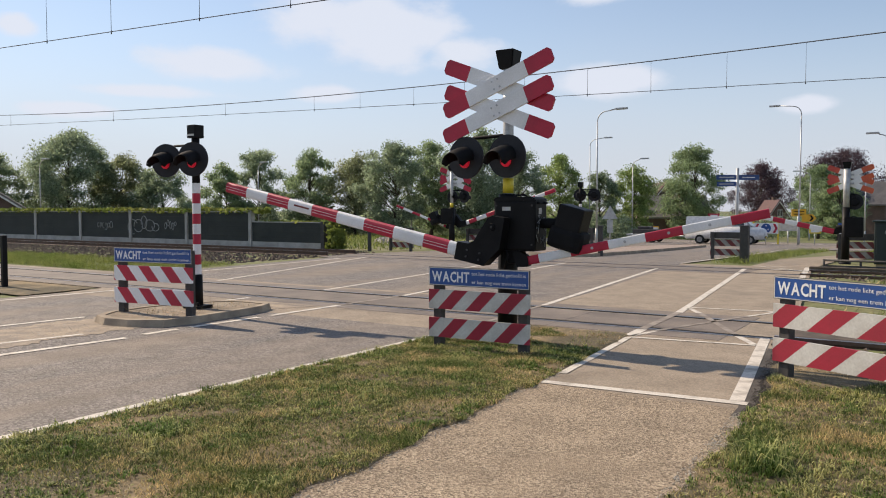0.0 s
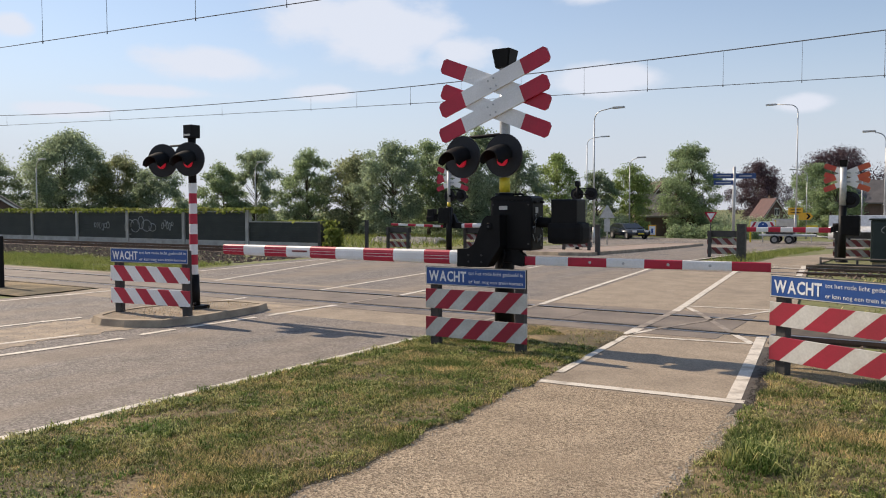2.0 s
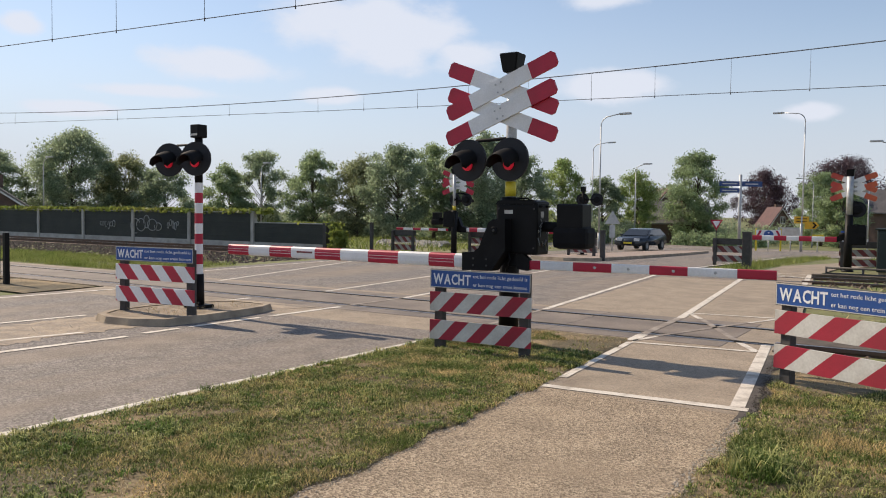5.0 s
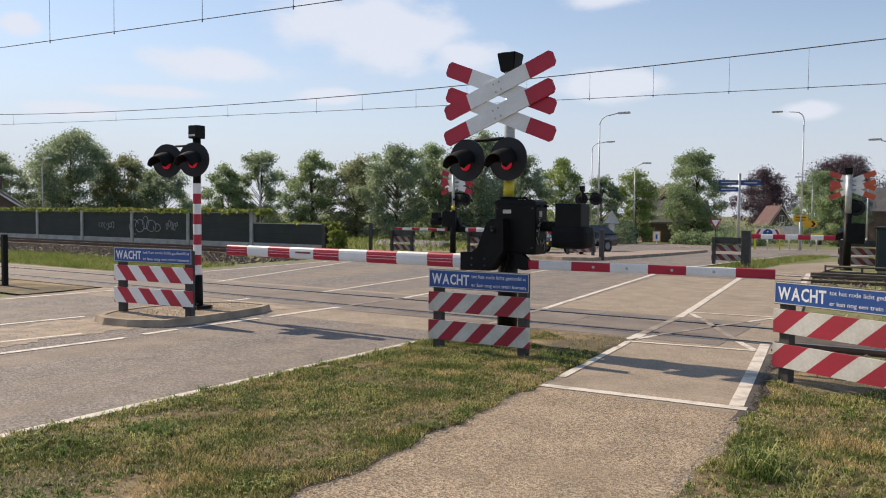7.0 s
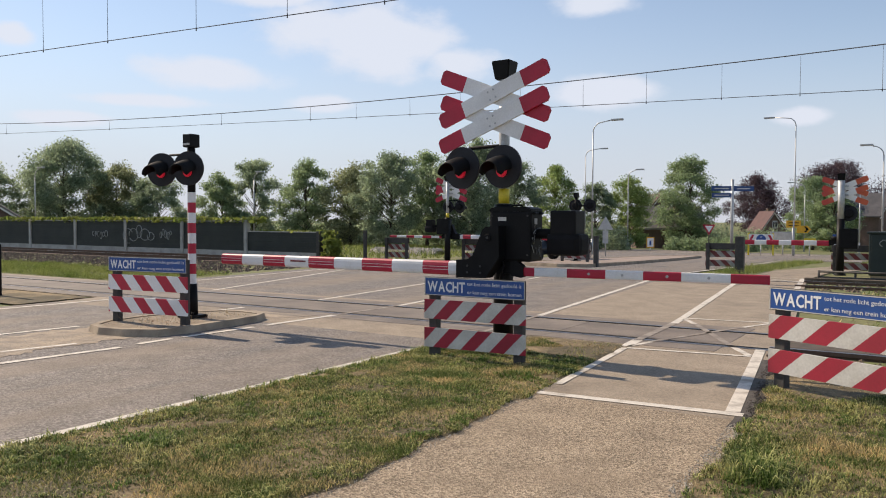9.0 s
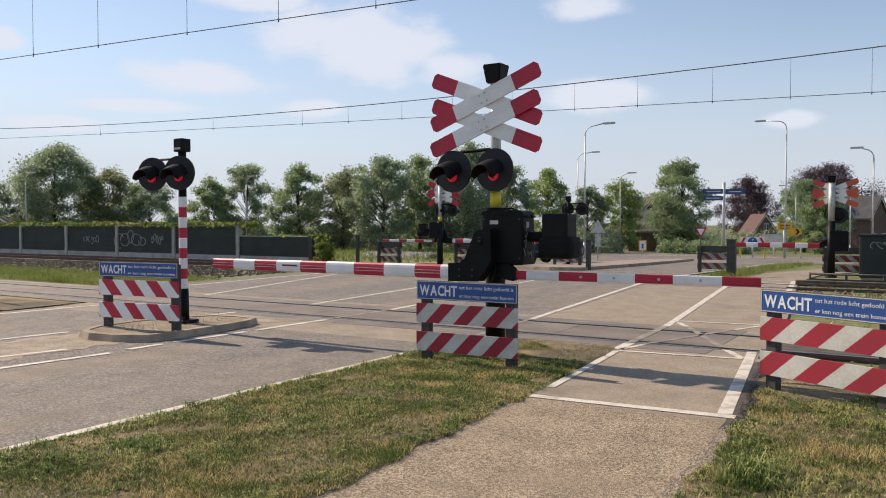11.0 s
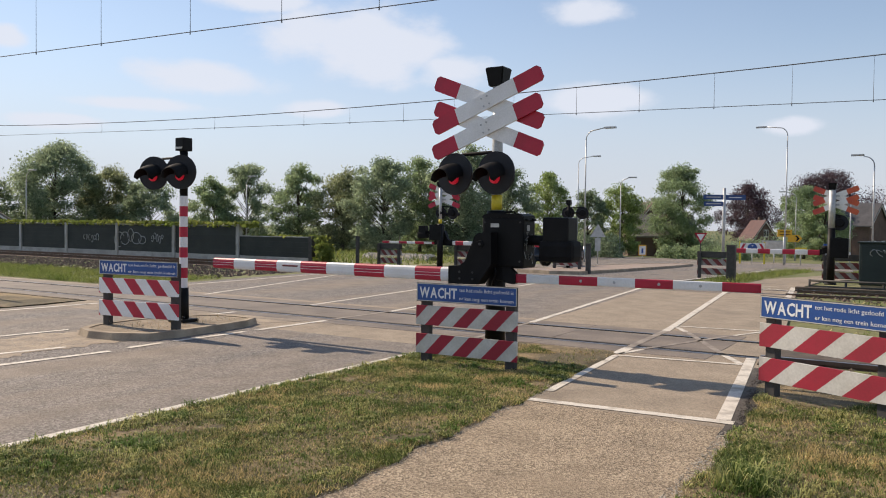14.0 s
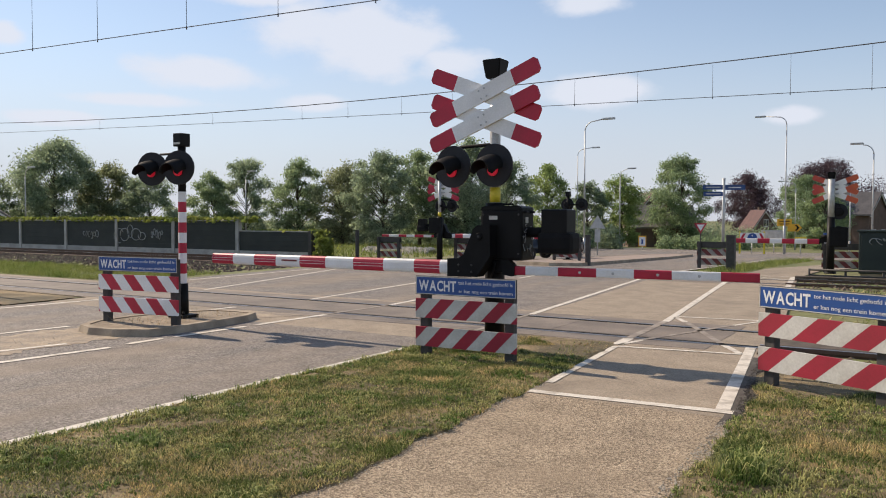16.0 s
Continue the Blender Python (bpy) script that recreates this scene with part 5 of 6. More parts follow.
stones("rubble", [(-28.0, -23.6, 35.8, 37.6)], 1300, 0.13, M["rubble"], 7, "pale heaps of broken concrete", -0.05, lambda k: 0.30 * math.sin(math.pi * k))
stones("rubble", [(-23.0, -20.6, 38.0, 40.0)], 800, 0.13, M["rubble"], 8, "pale heaps of broken concrete", -0.05, lambda k: 0.42 * math.sin(math.pi * k))
stones("gravel", [(-1.7, 4, 7.9, 9.9)], 9000, 0.012, M["rubble"], 9, "fine sandy gravel beside the cycle path", -0.012)
stones("gravel", [(path_right(y) - 0.02, path_right(y) + 0.13, y, y + 0.3) for y in [6.4 + 0.3 * i for i in range(11)]], 1100, 0.016, M["shaded_bitumen"], 10, "dark crumbled asphalt along the path's edge", -0.004)
stones("gravel", [(path_right(y) - 0.05, path_right(y) + 0.12, y, y + 0.3) for y in [2.6 + 0.3 * i for i in range(13)]], 1500, 0.007, M["rubble"], 20, "loose crumbs and stones along the path's edge", 0.004)
stones("gravel", [(path_left(y) - 0.10, path_left(y) + 0.06, y, y + 0.3) for y in [2.0 + 0.3 * i for i in range(18)]], 1500, 0.005, M["rubble"], 21, "loose crumbs and dry soil along the path's edge", 0.004)
wires()

ISL = [(-9.05, 6.95), (-8.98, 7.5), (-9.02, 8.2), (-9.12, 8.9), (-9.3, 9.25), (-9.7, 9.3), (-10.2, 9.2), (-10.6, 8.6), (-10.72, 7.8), (-10.6, 7.1), (-10.35, 6.75), (-9.95, 6.62), (-9.5, 6.68)]
island("traffic_island", ISL, 0.10, "low kerbed traffic island covered in sand")
ISL2 = [(-10.9, 26.6), (-11.0, 32), (-11.4, 40), (-12.0, 46.5), (-13.2, 46.8), (-13.9, 44), (-13.9, 36), (-13.8, 28), (-13.2, 26.2), (-11.8, 26.0)]
island("traffic_island", ISL2, 0.12, "paved splitter island with dark kerbs", top="paver")

signal_near = crossing_signal(pose(-4.57, 8.52, 0), "black crossing signal with red and white crossbucks and two booms")
signal_far = crossing_signal(pose(-17.43, 27.6, terrain(27.6), 0, 0, 180), "distant crossing signal with crossbucks and booms, seen from behind")
signal_path = crossing_signal(pose(-2.95, 28.4, terrain(28.4), 0, 0, 180), "crossing signal beside the cycle path, seen from behind", long_boom=False, tall=0.17, bands=[(1 / 7, i % 2 == 0) for i in range(7)], pole_r=0.1, drop=0.27, size=0.9, reds="backlit_red", drive_at=(-0.42, -0.28), lights=((-0.22, 0),))
island_signal(pose(-9.84, 8.2, 0.11), "slim red and white banded signal pole with two flashing lights")
island_signal(pose(-12.9, 30.3, terrain(30.3) + 0.1, 0, 0, 180), "distant black flashing signal on the far island")

warning_board(pose(-4.53, 7.78, 0, 0, 0, 1.5), "blue wait sign above two striped planks on the grass verge", L=1.3, phase=0.12)
warning_board(pose(-0.84, 7.86, 0.03, 0, 0, -27), "blue wait sign above bright striped planks beside the cycle path", L=1.3, phase=-0.13, dull=True, period=0.49, slant=0.26)
warning_board(pose(-9.80, 7.4, 0.11, 0, 0, 8), "scuffed blue wait sign above striped planks on the island", L=1.5, slant=-0.2, phase=0.25, dull=False, period=0.43)
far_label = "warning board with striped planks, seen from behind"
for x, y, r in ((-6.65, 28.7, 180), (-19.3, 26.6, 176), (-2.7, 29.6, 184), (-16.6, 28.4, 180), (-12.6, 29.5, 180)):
    warning_board(pose(x, y, terrain(y) + (0.1 if x == -12.6 else 0), 0, 0, r), far_label, shaded=True)


def bollard(x, y, h, w=0.16):
    t = thing("post", pose(x, y, terrain(y)), "thick black square post", "post", "black posts")
    bm = BM()
    box(bm, -w / 2, w / 2, -w / 2, w / 2, -0.1, h, 0.02)
    part("shaft", bm, M["post"], t)
    bm = BM()
    box(bm, -w / 2 - 0.01, w / 2 + 0.01, -w / 2 - 0.01, w / 2 + 0.01, h, h + 0.03, 0.01)
    part("cap", bm, M["post"], t)


for x, y, h, w in ((-5.6, 26.3, 1.15, 0.26), (-20.0, 25.4, 1.2, 0.12), (-10.95, 27.6, 1.1, 0.16)):
    bollard(x, y, h, w)


def left_fence():
    t = thing("fence", pose(-16.76, 8.92, 0), "black mesh fence with a thick end post", "fence")
    bm = BM()
    box(bm, -0.05, 0.05, -0.05, 0.05, -0.1, 1.08, 0.01)
    part("post", bm, M["black"], t)
    bm = BM()
    for z in (0.1, 0.5, 0.98):
        tube(bm, (-6, 0, z), (-0.06, 0, z), 0.012, n=6)
    part("rail_bar", bm, M["post"], t)
    for i in range(60):
        bm = BM()
        tube(bm, (-0.12 - i * 0.1, 0, 0.05), (-0.12 - i * 0.1, 0, 1.0), 0.006, n=5)
        part("mesh_wire", bm, M["post"], t)


left_fence()


def noise_barrier():
    y0 = 24.9
    xs = [-22.0 - 4.25 * i for i in range(12)]
    t = thing("noise_barrier", pose(0, y0, terrain(y0)), "long dark noise barrier with grey posts and ivy on top", "noise barrier", kind="structure")
    for i, x in enumerate(xs):
        h = 1.12 if i < 1 else 1.58
        bm = BM()
        box(bm, x - 0.09, x + 0.09, -0.12, 0.12, -0.1, h + 0.04, 0.01)
        if i:
            part("post", bm, M["bpost"], t)
        else:
            part("post", bm, M["post"], t)
        if i == len(xs) - 1:
            break
        hh = 1.10 if i == 0 else 1.55
        bm = BM()
        box(bm, xs[i + 1] + 0.09, x - 0.09, -0.06, 0.06, -0.05, 0.26)
        part("plinth", bm, M["bpost"], t)
        z = 0.26
        while z < hh - 0.02:
            bm = BM()
            box(bm, xs[i + 1] + 0.09, x - 0.09, -0.05, 0.05, z, min(z + 0.2145, hh), 0.008)
            part("panel", bm, M["barrier"], t)
            z += 0.215
        bm = BM()
        box(bm, xs[i + 1] + 0.09, x - 0.09, -0.07, 0.07, hh, hh + 0.04)
        part("cap", bm, M["bpost"], t)
    # sprayed loops on two panels
    for cx, w, k, sd in ((-33.7, 2.2, 5, 2), (-31.7, 0.9, 5, 3), (-36.9, 1.3, 6, 4)):
        rng = random.Random(sd)
        bm = BM()
        for i in range(k):
            x = cx - w / 2 + w * (i + 0.5) / k
            rx, rz, zc = w / k * rng.uniform(0.5, 0.9), rng.uniform(0.18, 0.38), 0.92 + rng.uniform(-0.12, 0.12)
            if w < 2:
                rx, rz = rx * 0.6, rz * 0.5
            a0 = rng.uniform(0, 6)
            bent(bm, [Vector((x + rx * math.cos(a0 + q * 0.5), -0.056, zc + rz * math.sin(a0 + q * 0.5))) for q in range(rng.choice((10, 12, 13)))], 0.02, 4)
        part("graffiti", bm, M["graffiti"], t, "pale sprayed letters-like loops")


noise_barrier()


def ivy(x0, x1, y, z0, z1, depth, n, seed, label):
    rng = np.random.default_rng(seed)
    x, yy = rng.uniform(x0, x1, n), rng.normal(scale=depth, size=n) + y
    top = z0 + (z1 - z0) * (0.75 + 0.35 * np.array([noise.noise(Vector((q * 0.8, 0, 3))) for q in x]))
    z = z0 + (top - z0) * rng.uniform(0, 1, n)
    cen = np.stack([x, yy, z], 1)
    nrm = rng.normal(size=(n, 3))
    nrm[:, 1] -= 0.7
    nrm /= np.linalg.norm(nrm, axis=1)[:, None]
    u = np.cross(nrm, rng.normal(size=(n, 3)))
    u /= np.linalg.norm(u, axis=1)[:, None]
    v = np.cross(nrm, u)
    s = 0.10 * rng.uniform(0.5, 1.3, n)[:, None]
    P = np.stack([cen - u * s, cen - v * s * 0.7, cen + u * s, cen + v * s * 0.7], 1).reshape(-1, 3)
    tagged(soup("ivy", P.tolist(), np.arange(4 * n).reshape(-1, 4).tolist(), LEAF["hedge"]), label, "ivy", kind="stuff")


ivy(-68, -25.2, 25.0, terrain(24.9) + 1.52, terrain(24.9) + 1.78, 0.12, 7000, 1, "light green ivy along the top of the noise barrier")
ivy(-25.6, -21.2, 25.05, terrain(24.9) + 1.05, terrain(24.9) + 1.2, 0.08, 350, 3, "light green ivy along the top of the noise barrier")
ivy(-21.75, -21.1, 25.0, 0.0, 1.15, 0.18, 700, 2, "ivy over the end of the noise barrier")

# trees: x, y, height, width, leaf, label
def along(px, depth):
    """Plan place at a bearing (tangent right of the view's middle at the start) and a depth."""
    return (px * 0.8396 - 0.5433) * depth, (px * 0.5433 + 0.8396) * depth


TREES = [
    (-0.57, 76, 7.6, 6.0, "oak"), (-0.473, 78, 9.6, 8.0, "oak"), (-0.405, 82, 7.8, 6.4, "olive"), (-0.352, 80, 6.6, 5.5, "oak"),
    (-0.275, 74, 6.2, 4.4, "birch"), (-0.235, 76, 8.0, 5.0, "oak"), (-0.168, 72, 7.6, 4.8, "birch"), (-0.112, 70, 6.8, 5.2, "olive"),
    (-0.062, 66, 7.9, 5.6, "oak"), (-0.015, 70, 8.4, 5.0, "birch"), (0.045, 68, 9.4, 6.8, "oak"), (0.098, 72, 7.8, 4.6, "oak"),
    (0.148, 76, 8.0, 4.8, "lime"), (0.200, 82, 6.6, 3.6, "oak"), (0.241, 84, 7.6, 4.8, "lime"), (0.316, 88, 10.4, 6.6, "birch"),
    (0.402, 150, 12.2, 10.4, "beech"), (0.506, 140, 14.0, 14.0, "beech"), (0.474, 96, 8.8, 6.0, "birch"), (0.498, 82, 6.6, 4.6, "birch"),
    (0.62, 96, 8.0, 6.5, "oak"), (0.275, 100, 6.4, 6.0, "oak"),
]
KIND = dict(oak="broad dark green tree", lime="light green leafy tree", olive="olive green tree with a loose crown", birch="tall airy green tree", beech="dark purple copper beech")
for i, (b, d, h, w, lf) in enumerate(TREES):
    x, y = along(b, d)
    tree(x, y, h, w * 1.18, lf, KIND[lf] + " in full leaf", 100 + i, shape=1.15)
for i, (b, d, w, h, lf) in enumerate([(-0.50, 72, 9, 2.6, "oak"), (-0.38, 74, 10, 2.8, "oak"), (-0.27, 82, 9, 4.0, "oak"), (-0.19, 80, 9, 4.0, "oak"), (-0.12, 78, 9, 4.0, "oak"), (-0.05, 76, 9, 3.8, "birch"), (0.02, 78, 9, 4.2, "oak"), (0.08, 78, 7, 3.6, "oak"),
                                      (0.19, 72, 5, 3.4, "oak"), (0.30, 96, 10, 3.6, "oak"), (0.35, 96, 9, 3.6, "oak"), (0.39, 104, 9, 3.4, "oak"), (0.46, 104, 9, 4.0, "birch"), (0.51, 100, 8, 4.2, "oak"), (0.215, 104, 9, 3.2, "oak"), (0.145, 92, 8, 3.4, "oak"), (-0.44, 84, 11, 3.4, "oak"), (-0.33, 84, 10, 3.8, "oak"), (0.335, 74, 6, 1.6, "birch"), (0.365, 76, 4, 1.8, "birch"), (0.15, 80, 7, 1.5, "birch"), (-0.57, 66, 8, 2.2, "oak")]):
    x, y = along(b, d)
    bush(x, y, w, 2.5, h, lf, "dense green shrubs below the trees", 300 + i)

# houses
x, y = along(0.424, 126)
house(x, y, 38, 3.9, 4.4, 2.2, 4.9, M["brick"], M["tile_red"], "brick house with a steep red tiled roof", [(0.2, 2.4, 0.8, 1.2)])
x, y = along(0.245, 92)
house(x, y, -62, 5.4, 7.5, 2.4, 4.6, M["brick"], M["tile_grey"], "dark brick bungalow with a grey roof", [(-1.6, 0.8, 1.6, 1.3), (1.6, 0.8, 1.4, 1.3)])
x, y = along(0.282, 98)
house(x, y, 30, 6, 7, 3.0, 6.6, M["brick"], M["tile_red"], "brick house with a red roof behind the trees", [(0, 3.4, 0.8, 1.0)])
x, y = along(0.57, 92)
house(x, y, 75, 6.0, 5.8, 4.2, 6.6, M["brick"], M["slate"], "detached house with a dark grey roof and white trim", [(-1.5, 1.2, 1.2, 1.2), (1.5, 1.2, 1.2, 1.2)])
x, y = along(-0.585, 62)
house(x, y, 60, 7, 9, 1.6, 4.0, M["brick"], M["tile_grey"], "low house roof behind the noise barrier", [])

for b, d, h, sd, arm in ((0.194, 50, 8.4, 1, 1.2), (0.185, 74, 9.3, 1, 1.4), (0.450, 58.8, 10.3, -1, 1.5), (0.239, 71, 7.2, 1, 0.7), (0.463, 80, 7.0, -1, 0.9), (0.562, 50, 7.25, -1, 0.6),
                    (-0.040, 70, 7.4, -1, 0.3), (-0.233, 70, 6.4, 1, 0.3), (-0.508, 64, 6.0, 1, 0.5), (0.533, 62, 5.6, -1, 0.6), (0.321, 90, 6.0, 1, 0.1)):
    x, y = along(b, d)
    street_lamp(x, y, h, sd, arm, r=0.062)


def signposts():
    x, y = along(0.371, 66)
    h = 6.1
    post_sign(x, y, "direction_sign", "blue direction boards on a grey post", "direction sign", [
        ("board", rect(-1.75, -0.1, h - 0.95, h - 0.55), -0.08, M["shaded_blue"]), ("board", rect(-1.7, -0.1, h - 1.5, h - 1.12), -0.08, M["shaded_blue"]),
        ("board", rect(0.1, 1.75, h - 0.98, h - 0.55), -0.08, M["shaded_blue"]),
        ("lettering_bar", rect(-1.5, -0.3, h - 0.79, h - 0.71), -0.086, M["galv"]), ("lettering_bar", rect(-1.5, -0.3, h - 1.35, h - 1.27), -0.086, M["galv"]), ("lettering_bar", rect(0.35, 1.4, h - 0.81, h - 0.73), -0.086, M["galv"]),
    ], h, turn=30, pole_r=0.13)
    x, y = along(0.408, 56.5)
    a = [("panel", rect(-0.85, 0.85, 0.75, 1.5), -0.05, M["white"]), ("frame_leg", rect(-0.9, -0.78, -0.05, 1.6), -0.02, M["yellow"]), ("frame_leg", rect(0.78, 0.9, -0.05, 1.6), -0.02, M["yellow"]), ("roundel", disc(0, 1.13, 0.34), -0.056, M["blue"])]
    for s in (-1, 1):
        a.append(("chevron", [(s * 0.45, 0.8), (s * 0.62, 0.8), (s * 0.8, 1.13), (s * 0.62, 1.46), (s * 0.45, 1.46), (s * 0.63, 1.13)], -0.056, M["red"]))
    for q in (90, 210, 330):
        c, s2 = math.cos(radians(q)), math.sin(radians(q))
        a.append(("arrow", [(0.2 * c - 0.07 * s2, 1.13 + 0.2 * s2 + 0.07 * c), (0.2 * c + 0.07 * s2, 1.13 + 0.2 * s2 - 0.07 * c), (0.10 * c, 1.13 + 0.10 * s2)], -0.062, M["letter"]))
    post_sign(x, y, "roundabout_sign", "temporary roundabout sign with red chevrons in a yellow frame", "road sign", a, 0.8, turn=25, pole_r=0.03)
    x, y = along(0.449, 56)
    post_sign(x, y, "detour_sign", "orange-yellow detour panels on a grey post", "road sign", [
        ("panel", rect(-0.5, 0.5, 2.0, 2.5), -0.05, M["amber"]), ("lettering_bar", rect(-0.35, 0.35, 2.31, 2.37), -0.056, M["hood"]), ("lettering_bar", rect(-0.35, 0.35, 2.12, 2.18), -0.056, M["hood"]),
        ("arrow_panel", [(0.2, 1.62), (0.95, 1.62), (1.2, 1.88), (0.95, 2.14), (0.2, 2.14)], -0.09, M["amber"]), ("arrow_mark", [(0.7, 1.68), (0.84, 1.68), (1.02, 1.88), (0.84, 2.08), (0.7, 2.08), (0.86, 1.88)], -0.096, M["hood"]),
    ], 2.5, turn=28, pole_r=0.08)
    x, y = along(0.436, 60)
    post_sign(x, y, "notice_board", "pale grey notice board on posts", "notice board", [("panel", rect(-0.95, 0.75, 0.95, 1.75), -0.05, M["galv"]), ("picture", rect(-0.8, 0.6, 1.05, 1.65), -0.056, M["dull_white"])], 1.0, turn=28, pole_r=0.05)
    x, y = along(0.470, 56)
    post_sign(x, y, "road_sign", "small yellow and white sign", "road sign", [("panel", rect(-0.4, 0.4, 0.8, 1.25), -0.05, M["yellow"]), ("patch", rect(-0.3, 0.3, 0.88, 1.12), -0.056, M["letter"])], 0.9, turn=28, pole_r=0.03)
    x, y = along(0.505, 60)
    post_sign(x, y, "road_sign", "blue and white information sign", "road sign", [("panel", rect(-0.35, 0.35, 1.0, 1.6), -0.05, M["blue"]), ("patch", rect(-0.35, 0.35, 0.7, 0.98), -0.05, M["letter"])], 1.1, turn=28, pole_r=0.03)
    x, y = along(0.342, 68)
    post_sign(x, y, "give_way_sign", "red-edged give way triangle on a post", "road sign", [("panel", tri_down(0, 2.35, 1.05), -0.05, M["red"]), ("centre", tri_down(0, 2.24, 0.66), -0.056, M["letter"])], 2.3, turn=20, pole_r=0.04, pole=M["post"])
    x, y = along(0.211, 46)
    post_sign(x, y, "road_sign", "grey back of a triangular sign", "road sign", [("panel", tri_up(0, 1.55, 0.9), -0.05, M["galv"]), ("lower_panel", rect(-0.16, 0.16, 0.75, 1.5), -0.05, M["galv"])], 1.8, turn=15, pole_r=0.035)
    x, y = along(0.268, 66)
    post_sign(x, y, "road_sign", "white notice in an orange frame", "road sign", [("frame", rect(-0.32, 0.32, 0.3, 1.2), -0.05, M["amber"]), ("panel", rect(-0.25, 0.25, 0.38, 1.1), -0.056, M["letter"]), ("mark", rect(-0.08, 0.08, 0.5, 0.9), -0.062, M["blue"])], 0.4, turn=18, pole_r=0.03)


signposts()


def equipment_cabinet():
    t = thing("equipment_cabinet", pose(-1.86, 24.7, 0.0), "dark green railway equipment cabinet", "cabinet")
    bm = BM()
    box(bm, 0, 2.6, 0, 1.0, 0.12, 1.28, 0.03)
    body = part("body", bm, M["cabinet"], t)
    for i in range(3):
        bm = BM()
        box(bm, 0.06 + i * 0.85, 0.85 + i * 0.85, -0.02, 0.0, 0.2, 1.2, 0.008)
        d = part("door", bm, M["cabinet"], body)
        bm = BM()
        box(bm, 0.75 + i * 0.85, 0.78 + i * 0.85, -0.045, -0.02, 0.6, 0.75, 0.005)
        part("handle", bm, M["galv"], d)
    bm = BM()
    box(bm, -0.05, 2.65, -0.05, 1.05, 1.28, 1.33, 0.02)
    part("roof", bm, M["cabinet"], t)
    bm = BM()
    box(bm, 0.05, 2.55, 0.05, 0.95, -0.1, 0.12)
    part("plinth", bm, M["kerb"], t)
    bm = BM()
    rng = random.Random(8)
    for k in range(6):
        bent(bm, [Vector((0.35 + 0.16 * k + 0.09 * math.cos(q * 0.9 + k), -0.026, 1.02 + 0.09 * math.sin(q * 0.9 + rng.uniform(0, 0.4)))) for q in range(6)], 0.011, 4)
    part("graffiti", bm, M["graffiti"], body, "thin sprayed scribble")
    r = thing("guard_rail", pose(-2.2, 23.9, 0), "low dark steel guard rail by the cabinet", "guard rail")
    bm = BM()
    tube(bm, (-0.8, 0, 0.24), (2.8, -0.1, 0.24), 0.03, n=8)
    tube(bm, (-0.8, 0, 0.08), (2.8, -0.1, 0.08), 0.03, n=8)
    part("bar", bm, M["post"], r)
    for x in (-0.8, 0.1, 1.0, 1.9, 2.8):
        bm = BM()
        tube(bm, (x, 0, -0.1), (x, 0, 0.27), 0.03, n=8)
        part("upright", bm, M["post"], r)
    w = thing("timber_beam", pose(-3.0, 23.5, 0), "weathered timber beam beside the rails", "beam")
    bm = BM()
    box(bm, -0.3, 4.0, -0.1, 0.1, -0.05, 0.08, 0.02)
    part("beam", bm, M["wood"], w)


equipment_cabinet()


def deck_end():
    """Sloped steel and timber end of the crossing deck by the cycle path."""
    t = thing("deck_ramp", pose(-1.8, 11.2, 0), "timber and rusty steel ramp at the end of the crossing deck", "ramp", kind="structure")
    bm = BM()
    prism(bm, [(0, 0.02), (0, -0.12), (1.35, -0.12), (1.35, -0.03)], -0.6, 0.58, "y")
    part("plank", bm, M["wood"], t)
    bm = BM()
    prism(bm, [(0, 0.02), (0, -0.12), (1.2, -0.12), (1.2, -0.04)], -1.25, -0.85, "y")
    part("plank", bm, M["wood"], t)
    bm = BM()
    box(bm, 1.36, 1.5, -0.62, 0.62, -0.12, 0.03, 0.01)
    part("stop_bar", bm, M["rust"], t)
    bm = BM()
    bent(bm, [(1.55, -0.5, 0.0), (1.75, -0.3, 0.09), (2.0, -0.5, 0.02)], 0.02, 6)
    part("cable_loop", bm, M["letter"], t)


deck_end()
BARE = lambda x, y: np.sin(x * 2.9 + 1.1 * np.sin(y * 2.3)) * np.sin(y * 2.6 + 0.9 * np.sin(x * 3.1) + 0.7) + 0.25 * np.sin(x * 11 + 2 * np.sin(y * 7)) > 1.05
IN_PATH = lambda x, y: (x > np.interp(y, (3.6, 6.6, 9.9), (-3.03, -3.2, -3.48)) + 0.05 * np.sin(y * 7) * np.sin(y * 2.3) - 0.02) & (x < np.interp(y, (3.6, 6.6, 9.9), (-1.26, -1.30, -1.62)) + 0.06 * np.sin(y * 6.1) * np.sin(y * 2.7))
blades("grass", [(-5.50, -2.95, 1.6, 9.7)], 210000, 0.012, 0.036, 0.0036, M["grass"], 1, "short mown grass with dry straw-coloured patches", skip=lambda x, y: BARE(x, y) | IN_PATH(x, y) | ((y > 8.6) & (x > -4.3 + 0.2 * np.sin(y * 9))), relief=True)
blades("grass", [(-1.55, 1.4, 2.6, 9.5)], 150000, 0.014, 0.042, 0.0036, M["grass"], 2, "short green grass with dry patches beside the path", skip=lambda x, y: BARE(x, y) | IN_PATH(x, y) | (np.sin(x * 5) * 0.25 + y > 8.0), relief=True)
blades("grass", [(-5.48, -3.1, -6.0, 1.6), (-1.15, 1.75, -6.0, 2.6), (1.75, 7.0, -6.0, 8.0)], 110000, 0.02, 0.05, 0.006, M["grass"], 37, "mown grass with dry patches round the cycle path", relief=True)
blades("grass", [(-40, -17.9, 12.9, 16.4)], 70000, 0.06, 0.17, 0.006, M["long_grass"], 3, "rough long grass between the two tracks")
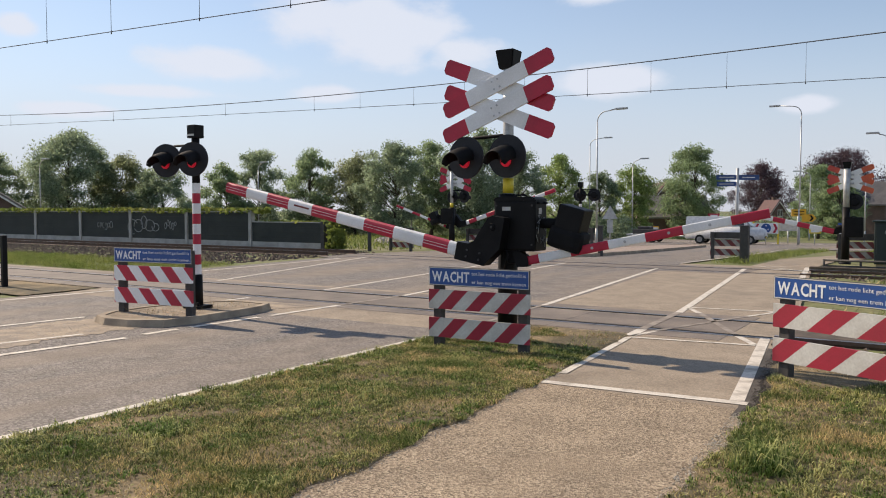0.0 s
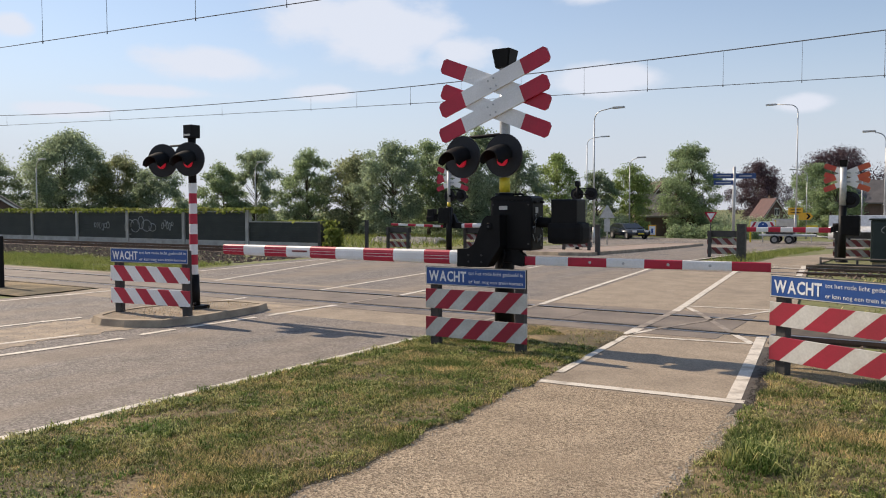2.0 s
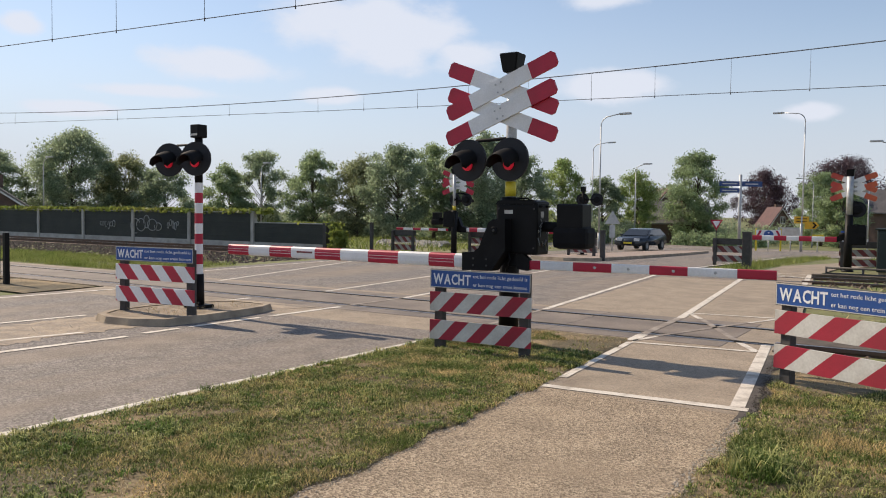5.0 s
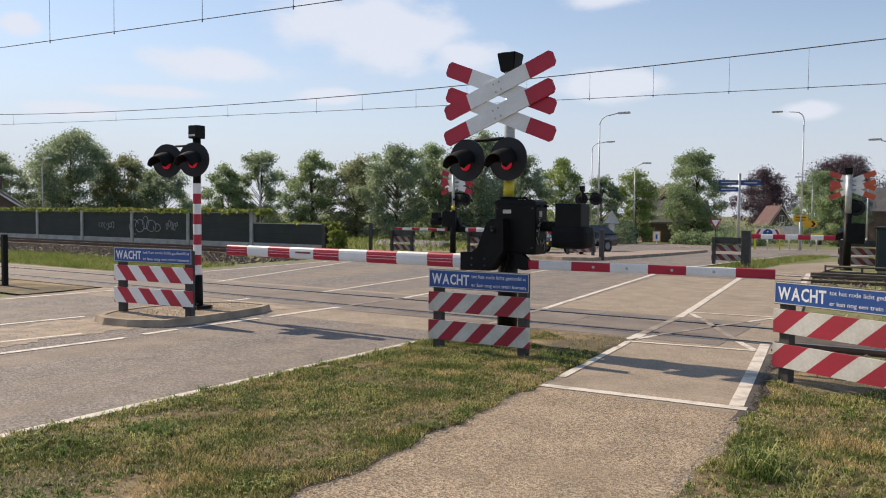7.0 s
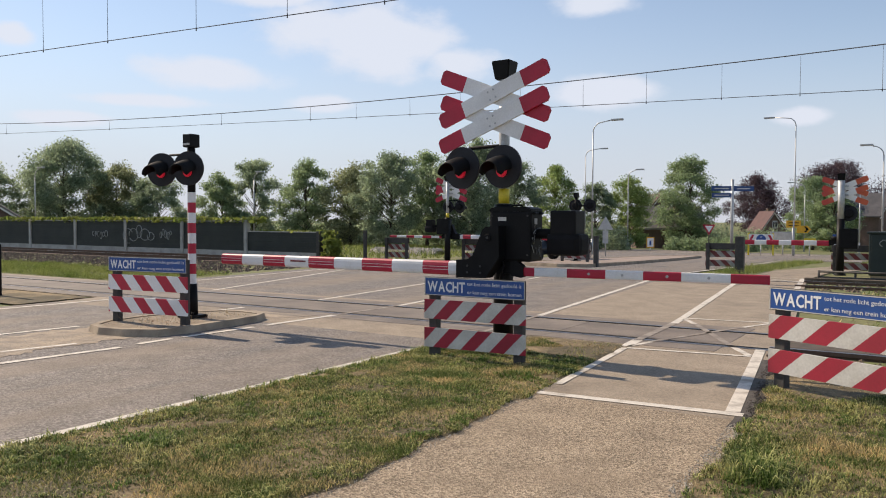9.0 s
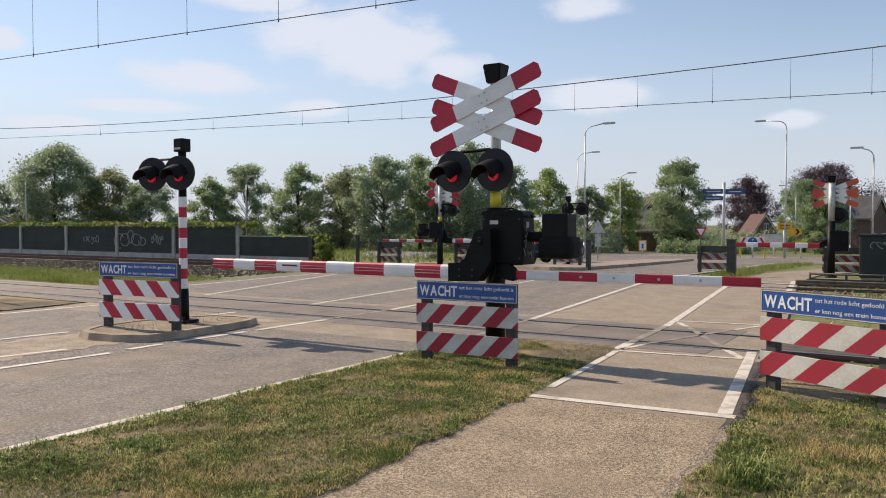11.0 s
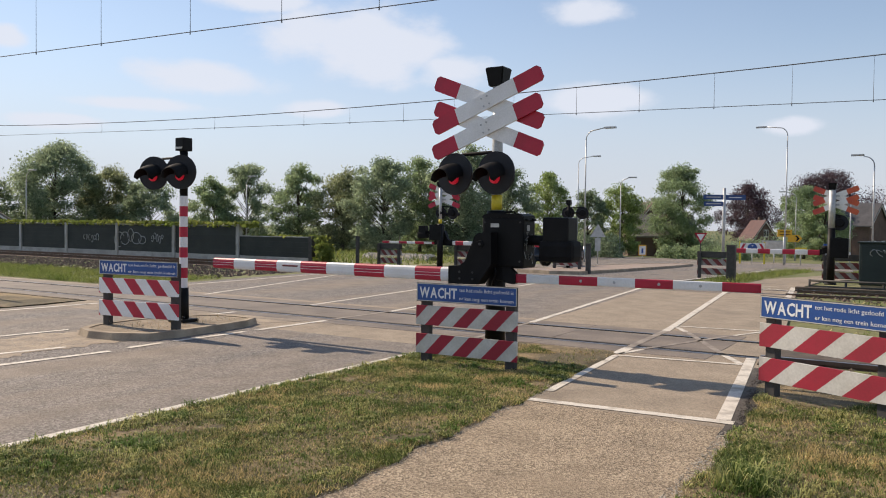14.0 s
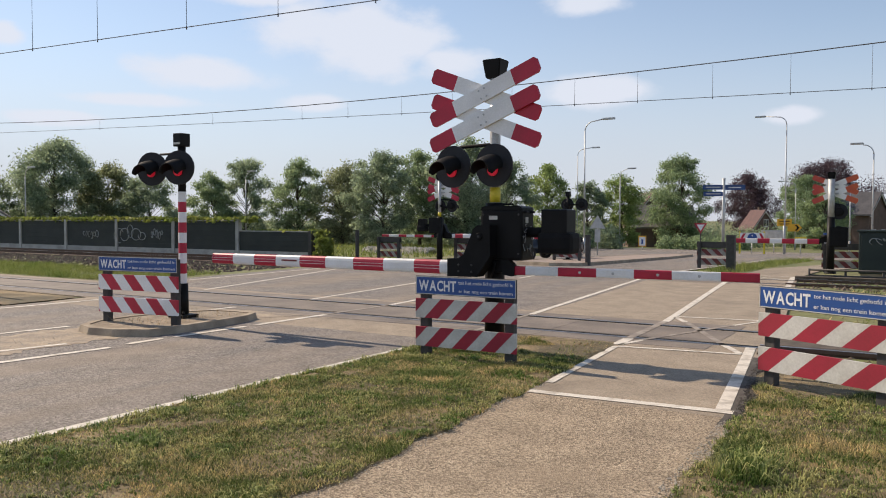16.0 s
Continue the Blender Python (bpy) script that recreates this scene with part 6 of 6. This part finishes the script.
blades("grass", [(-1.6, 14, 13.2, 20.2)], 12000, 0.04, 0.13, 0.012, M["grass"], 4, "dry grass between the two tracks")
blades("grass", [(-3.3, 6, 30, 46), (-6.4, -5.3, 25, 44)], 45000, 0.08, 0.24, 0.009, M["long_grass"], 5, "unmown green grass beyond the cycle path", skip=lambda x, y: (y < 38.5) & (x < -1.7) & (x > -5.3))



def weeds(rects, n, seed, label, smin=0.005, smax=0.014, skip=None):
    """Low broad leaves between the grass."""
    rng = np.random.default_rng(seed)
    a, b, c, d = rects
    x, y = rng.uniform(a, b, n), rng.uniform(c, d, n)
    dens = np.array([noise.noise(Vector((px * 1.7, py * 1.7, seed))) for px, py in zip(x, y)])
    keep = dens + rng.uniform(-0.5, 0.4, n) > 0.0
    if skip:
        keep &= ~skip(x, y)
    x, y = x[keep], y[keep]
    n = len(x)
    cen = np.stack([x, y, rng.uniform(-0.006, 0.026, n)], 1)
    nrm = rng.normal(scale=0.55, size=(n, 3))
    nrm[:, 2] += 1.0
    nrm /= np.linalg.norm(nrm, axis=1)[:, None]
    u = np.cross(nrm, rng.normal(size=(n, 3)))
    u /= np.linalg.norm(u, axis=1)[:, None]
    v = np.cross(nrm, u)
    q = rng.uniform(smin, smax, n)[:, None]
    P = np.stack([cen - u * q, cen - v * q * 0.5, cen + u * q, cen + v * q * 0.5], 1).reshape(-1, 3)
    tagged(soup("weeds", P.tolist(), np.arange(4 * n).reshape(-1, 4).tolist(), M["weed"]), label, "weeds", kind="stuff")


blades("grass", [(-40, -20.2, 26.5, 45), (-60, -31, 46, 70)], 22000, 0.12, 0.34, 0.03, M["long_grass"], 19, "rough pale grass on the field beyond the rails", base=-0.02)
M["weed"] = leafy("weed_leaf", (0.13, 0.19, 0.045), (0.32, 0.29, 0.12), scale=2.0, island=0.5, trans=0.3, jitter=0.15)
M["clump"] = leafy("tuft_blade", (0.12, 0.195, 0.042), (0.40, 0.385, 0.155), scale=2.6, island=0.7, trans=0.35, jitter=0.12, lo=0.42, hi=0.62)
M["straw"] = leafy("straw", (0.55, 0.45, 0.27), (0.36, 0.27, 0.14), scale=2.0, island=0.4, trans=0.2)
weeds((-5.5, -3.0, 1.6, 8.6), 45000, 11, "low clover and weeds in the mown verge", 0.006, 0.017, skip=IN_PATH)
weeds((-1.45, 1.2, 2.8, 8.0), 34000, 12, "low clover and weeds beside the path", skip=IN_PATH)
blades("dry_grass", [(-5.45, -3.0, 1.6, 9.7), (-1.5, 1.2, 2.8, 9.6)], 30000, 0.006, 0.026, 0.004, M["straw"], 13, "loose dry straw lying in the verge", skip=IN_PATH, relief=True)


def patchy(px, py):
    """Where tufts grow: thick along the road, thin in the dry spots."""
    if IN_PATH(px, py) or BARE(px, py):
        return -1.0
    k = math.sin(px * 5.1 + 1.3 * math.sin(py * 3.7)) * math.sin(py * 4.3 + 1.7 * math.sin(px * 2.9)) * 0.5
    return k + 0.45 * math.exp(-(px + 5.5) / 0.5) * (px < -3) + 0.25 * math.exp(-abs(py - 7.6) / 0.5)


def dry_spot(px, py):
    return -1.0 if IN_PATH(px, py) else 0.9 * math.sin(px * 2.9 + 1.1 * math.sin(py * 2.3)) * math.sin(py * 2.6 + 0.9 * math.sin(px * 3.1) + 0.7) - 0.2


def sandy(px, py):
    return -1.0 if IN_PATH(px, py) or (px > -2 and math.sin(px * 5) * 0.25 + py > 7.9) else 0.1 + 0.3 * math.sin(px * 3.3 + py * 2.1)


tufts((-5.50, -3.02, 1.7, 8.6), 8200, 11, 0.026, 0.062, 0.0062, M["clump"], 31, "thicker green tufts in the mown verge", patchy)
tufts((-1.45, 1.2, 2.8, 8.0), 5000, 11, 0.03, 0.075, 0.0064, M["clump"], 34, "thick green tufts beside the cycle path", sandy)
tufts((-1.10, -0.86, 5.0, 5.4), 9, 42, 0.09, 0.15, 0.006, M["clump"], 35, "tall tuft of fresh green grass beside the path", lambda px, py: 1.0, 0.03)
tufts((-5.5, -3.05, 1.7, 9.6), 2300, 9, 0.015, 0.045, 0.005, M["straw"], 32, "pale dead stalks in dry spots of the verge", dry_spot)
tufts((-1.4, 1.2, 2.8, 9.4), 1600, 9, 0.015, 0.045, 0.005, M["straw"], 36, "pale dead stalks beside the path", dry_spot)
CLUMP = lambda x, y: np.sin(x * 5.1 + 1.3 * np.sin(y * 3.7)) * np.sin(y * 4.3 + 1.7 * np.sin(x * 2.9)) + 0.35 * np.sin(x * 13 + y * 9)
blades("grass", [(-4.6, -3.5, 8.0, 9.7)], 1500, 0.02, 0.07, 0.005, M["clump"], 33, "sparse green weeds in the soil before the rails", skip=lambda x, y: CLUMP(x, y) < 0.0)
blades("grass", [(-10.4, -9.3, 7.0, 9.0)], 160, 0.03, 0.16, 0.004, M["straw"], 15, "dry weeds on the sandy island", base=0.08)
stones("gravel", [(-10.7, -9.4, 4.0, 7.2)], 500, 0.008, M["rubble"], 16, "small stones in the swept sand", 0.004)
stones("gravel", [(-10.4, -9.3, 7.0, 9.0)], 350, 0.009, M["rubble"], 17, "small stones on the island", 0.09)
stones("gravel", [(-4.6, -3.5, 8.3, 9.9)], 1000, 0.012, M["crumb"], 18, "crumbs of soil and gravel before the rails", -0.008)

car_moving = car(M["car_dark"], "dark grey family car driving up to the crossing")
van_moving = car(M["car_white"], "white panel van on the crossing road", van=True)
trailer_moving = trailer()


# ---- what moves ----
def motions():
    close = ((0.0, 11.5), (0.25, 9.5), (0.5, 7.6), (0.75, 5.8), (1.0, 4.2), (1.25, 2.3), (1.5, 0.4), (1.65, 0.0), (16.0, 0.0))
    later = ((0.0, 18.0), (0.5, 13.5), (1.0, 9.0), (1.5, 4.8), (2.0, 1.2), (2.3, 0.0), (16.0, 0.0))
    for (t, lb, cw, sb), plan, swing in ((signal_near, close, 6), (signal_far, later, 0), (signal_path, close, 0)):
        if lb:
            walk(lb, [(s, pose(0, 0, 1.42, 0, a, 0)) for s, a in plan])
            walk(cw, [(s, pose(0.58, 0, 1.45, 0, a * 1.3, 0)) for s, a in plan])
        walk(sb, [(s, pose(0.30, -0.14, 1.02, 0, -a * 1.05, swing)) for s, a in plan])
    drive = [(0.0, -34.5, 74.75), (1.2, -27.37, 68.66), (1.6, -24.95, 66.58), (2.0, -23.11, 65.2), (2.4, -21.96, 64.17), (2.8, -20.93, 63.25), (3.2, -20.01, 62.33), (3.6, -19.32, 60.83), (4.2, -17.49, 53.9), (5.2, -16.54, 47.28), (6.3, -16.07, 41.41), (6.9, -15.6, 36.6), (7.5, -15.6, 33.8), (8.2, -15.3, 32.6), (9.0, -15.25, 32.4), (16.0, -15.25, 32.4)]
    head = [-42, -41, -41, -43, -47, -55, -65, -74, -84, -94, -104, -108, -110, -110, -110, -110]
    walk(car_moving, [(t, pose(x, y, terrain(y) + 0.01, 0, 0, h)) for (t, x, y), h in zip(drive, head)])
    for ob, back in ((van_moving, 0.0), (trailer_moving, 4.9)):
        walk(ob, [(t, pose(x, 57.0 + 0.06 * (x + 15), terrain(57.0 + 0.06 * (x + 15)) + 0.01, 0, 0, 3)) for t, x in ((0.0, -13.4 - back), (0.3, -12.1 - back), (1.0, -8.8 - back), (8.0, 20.0 - back), (16.0, 52.0 - back))])


motions()
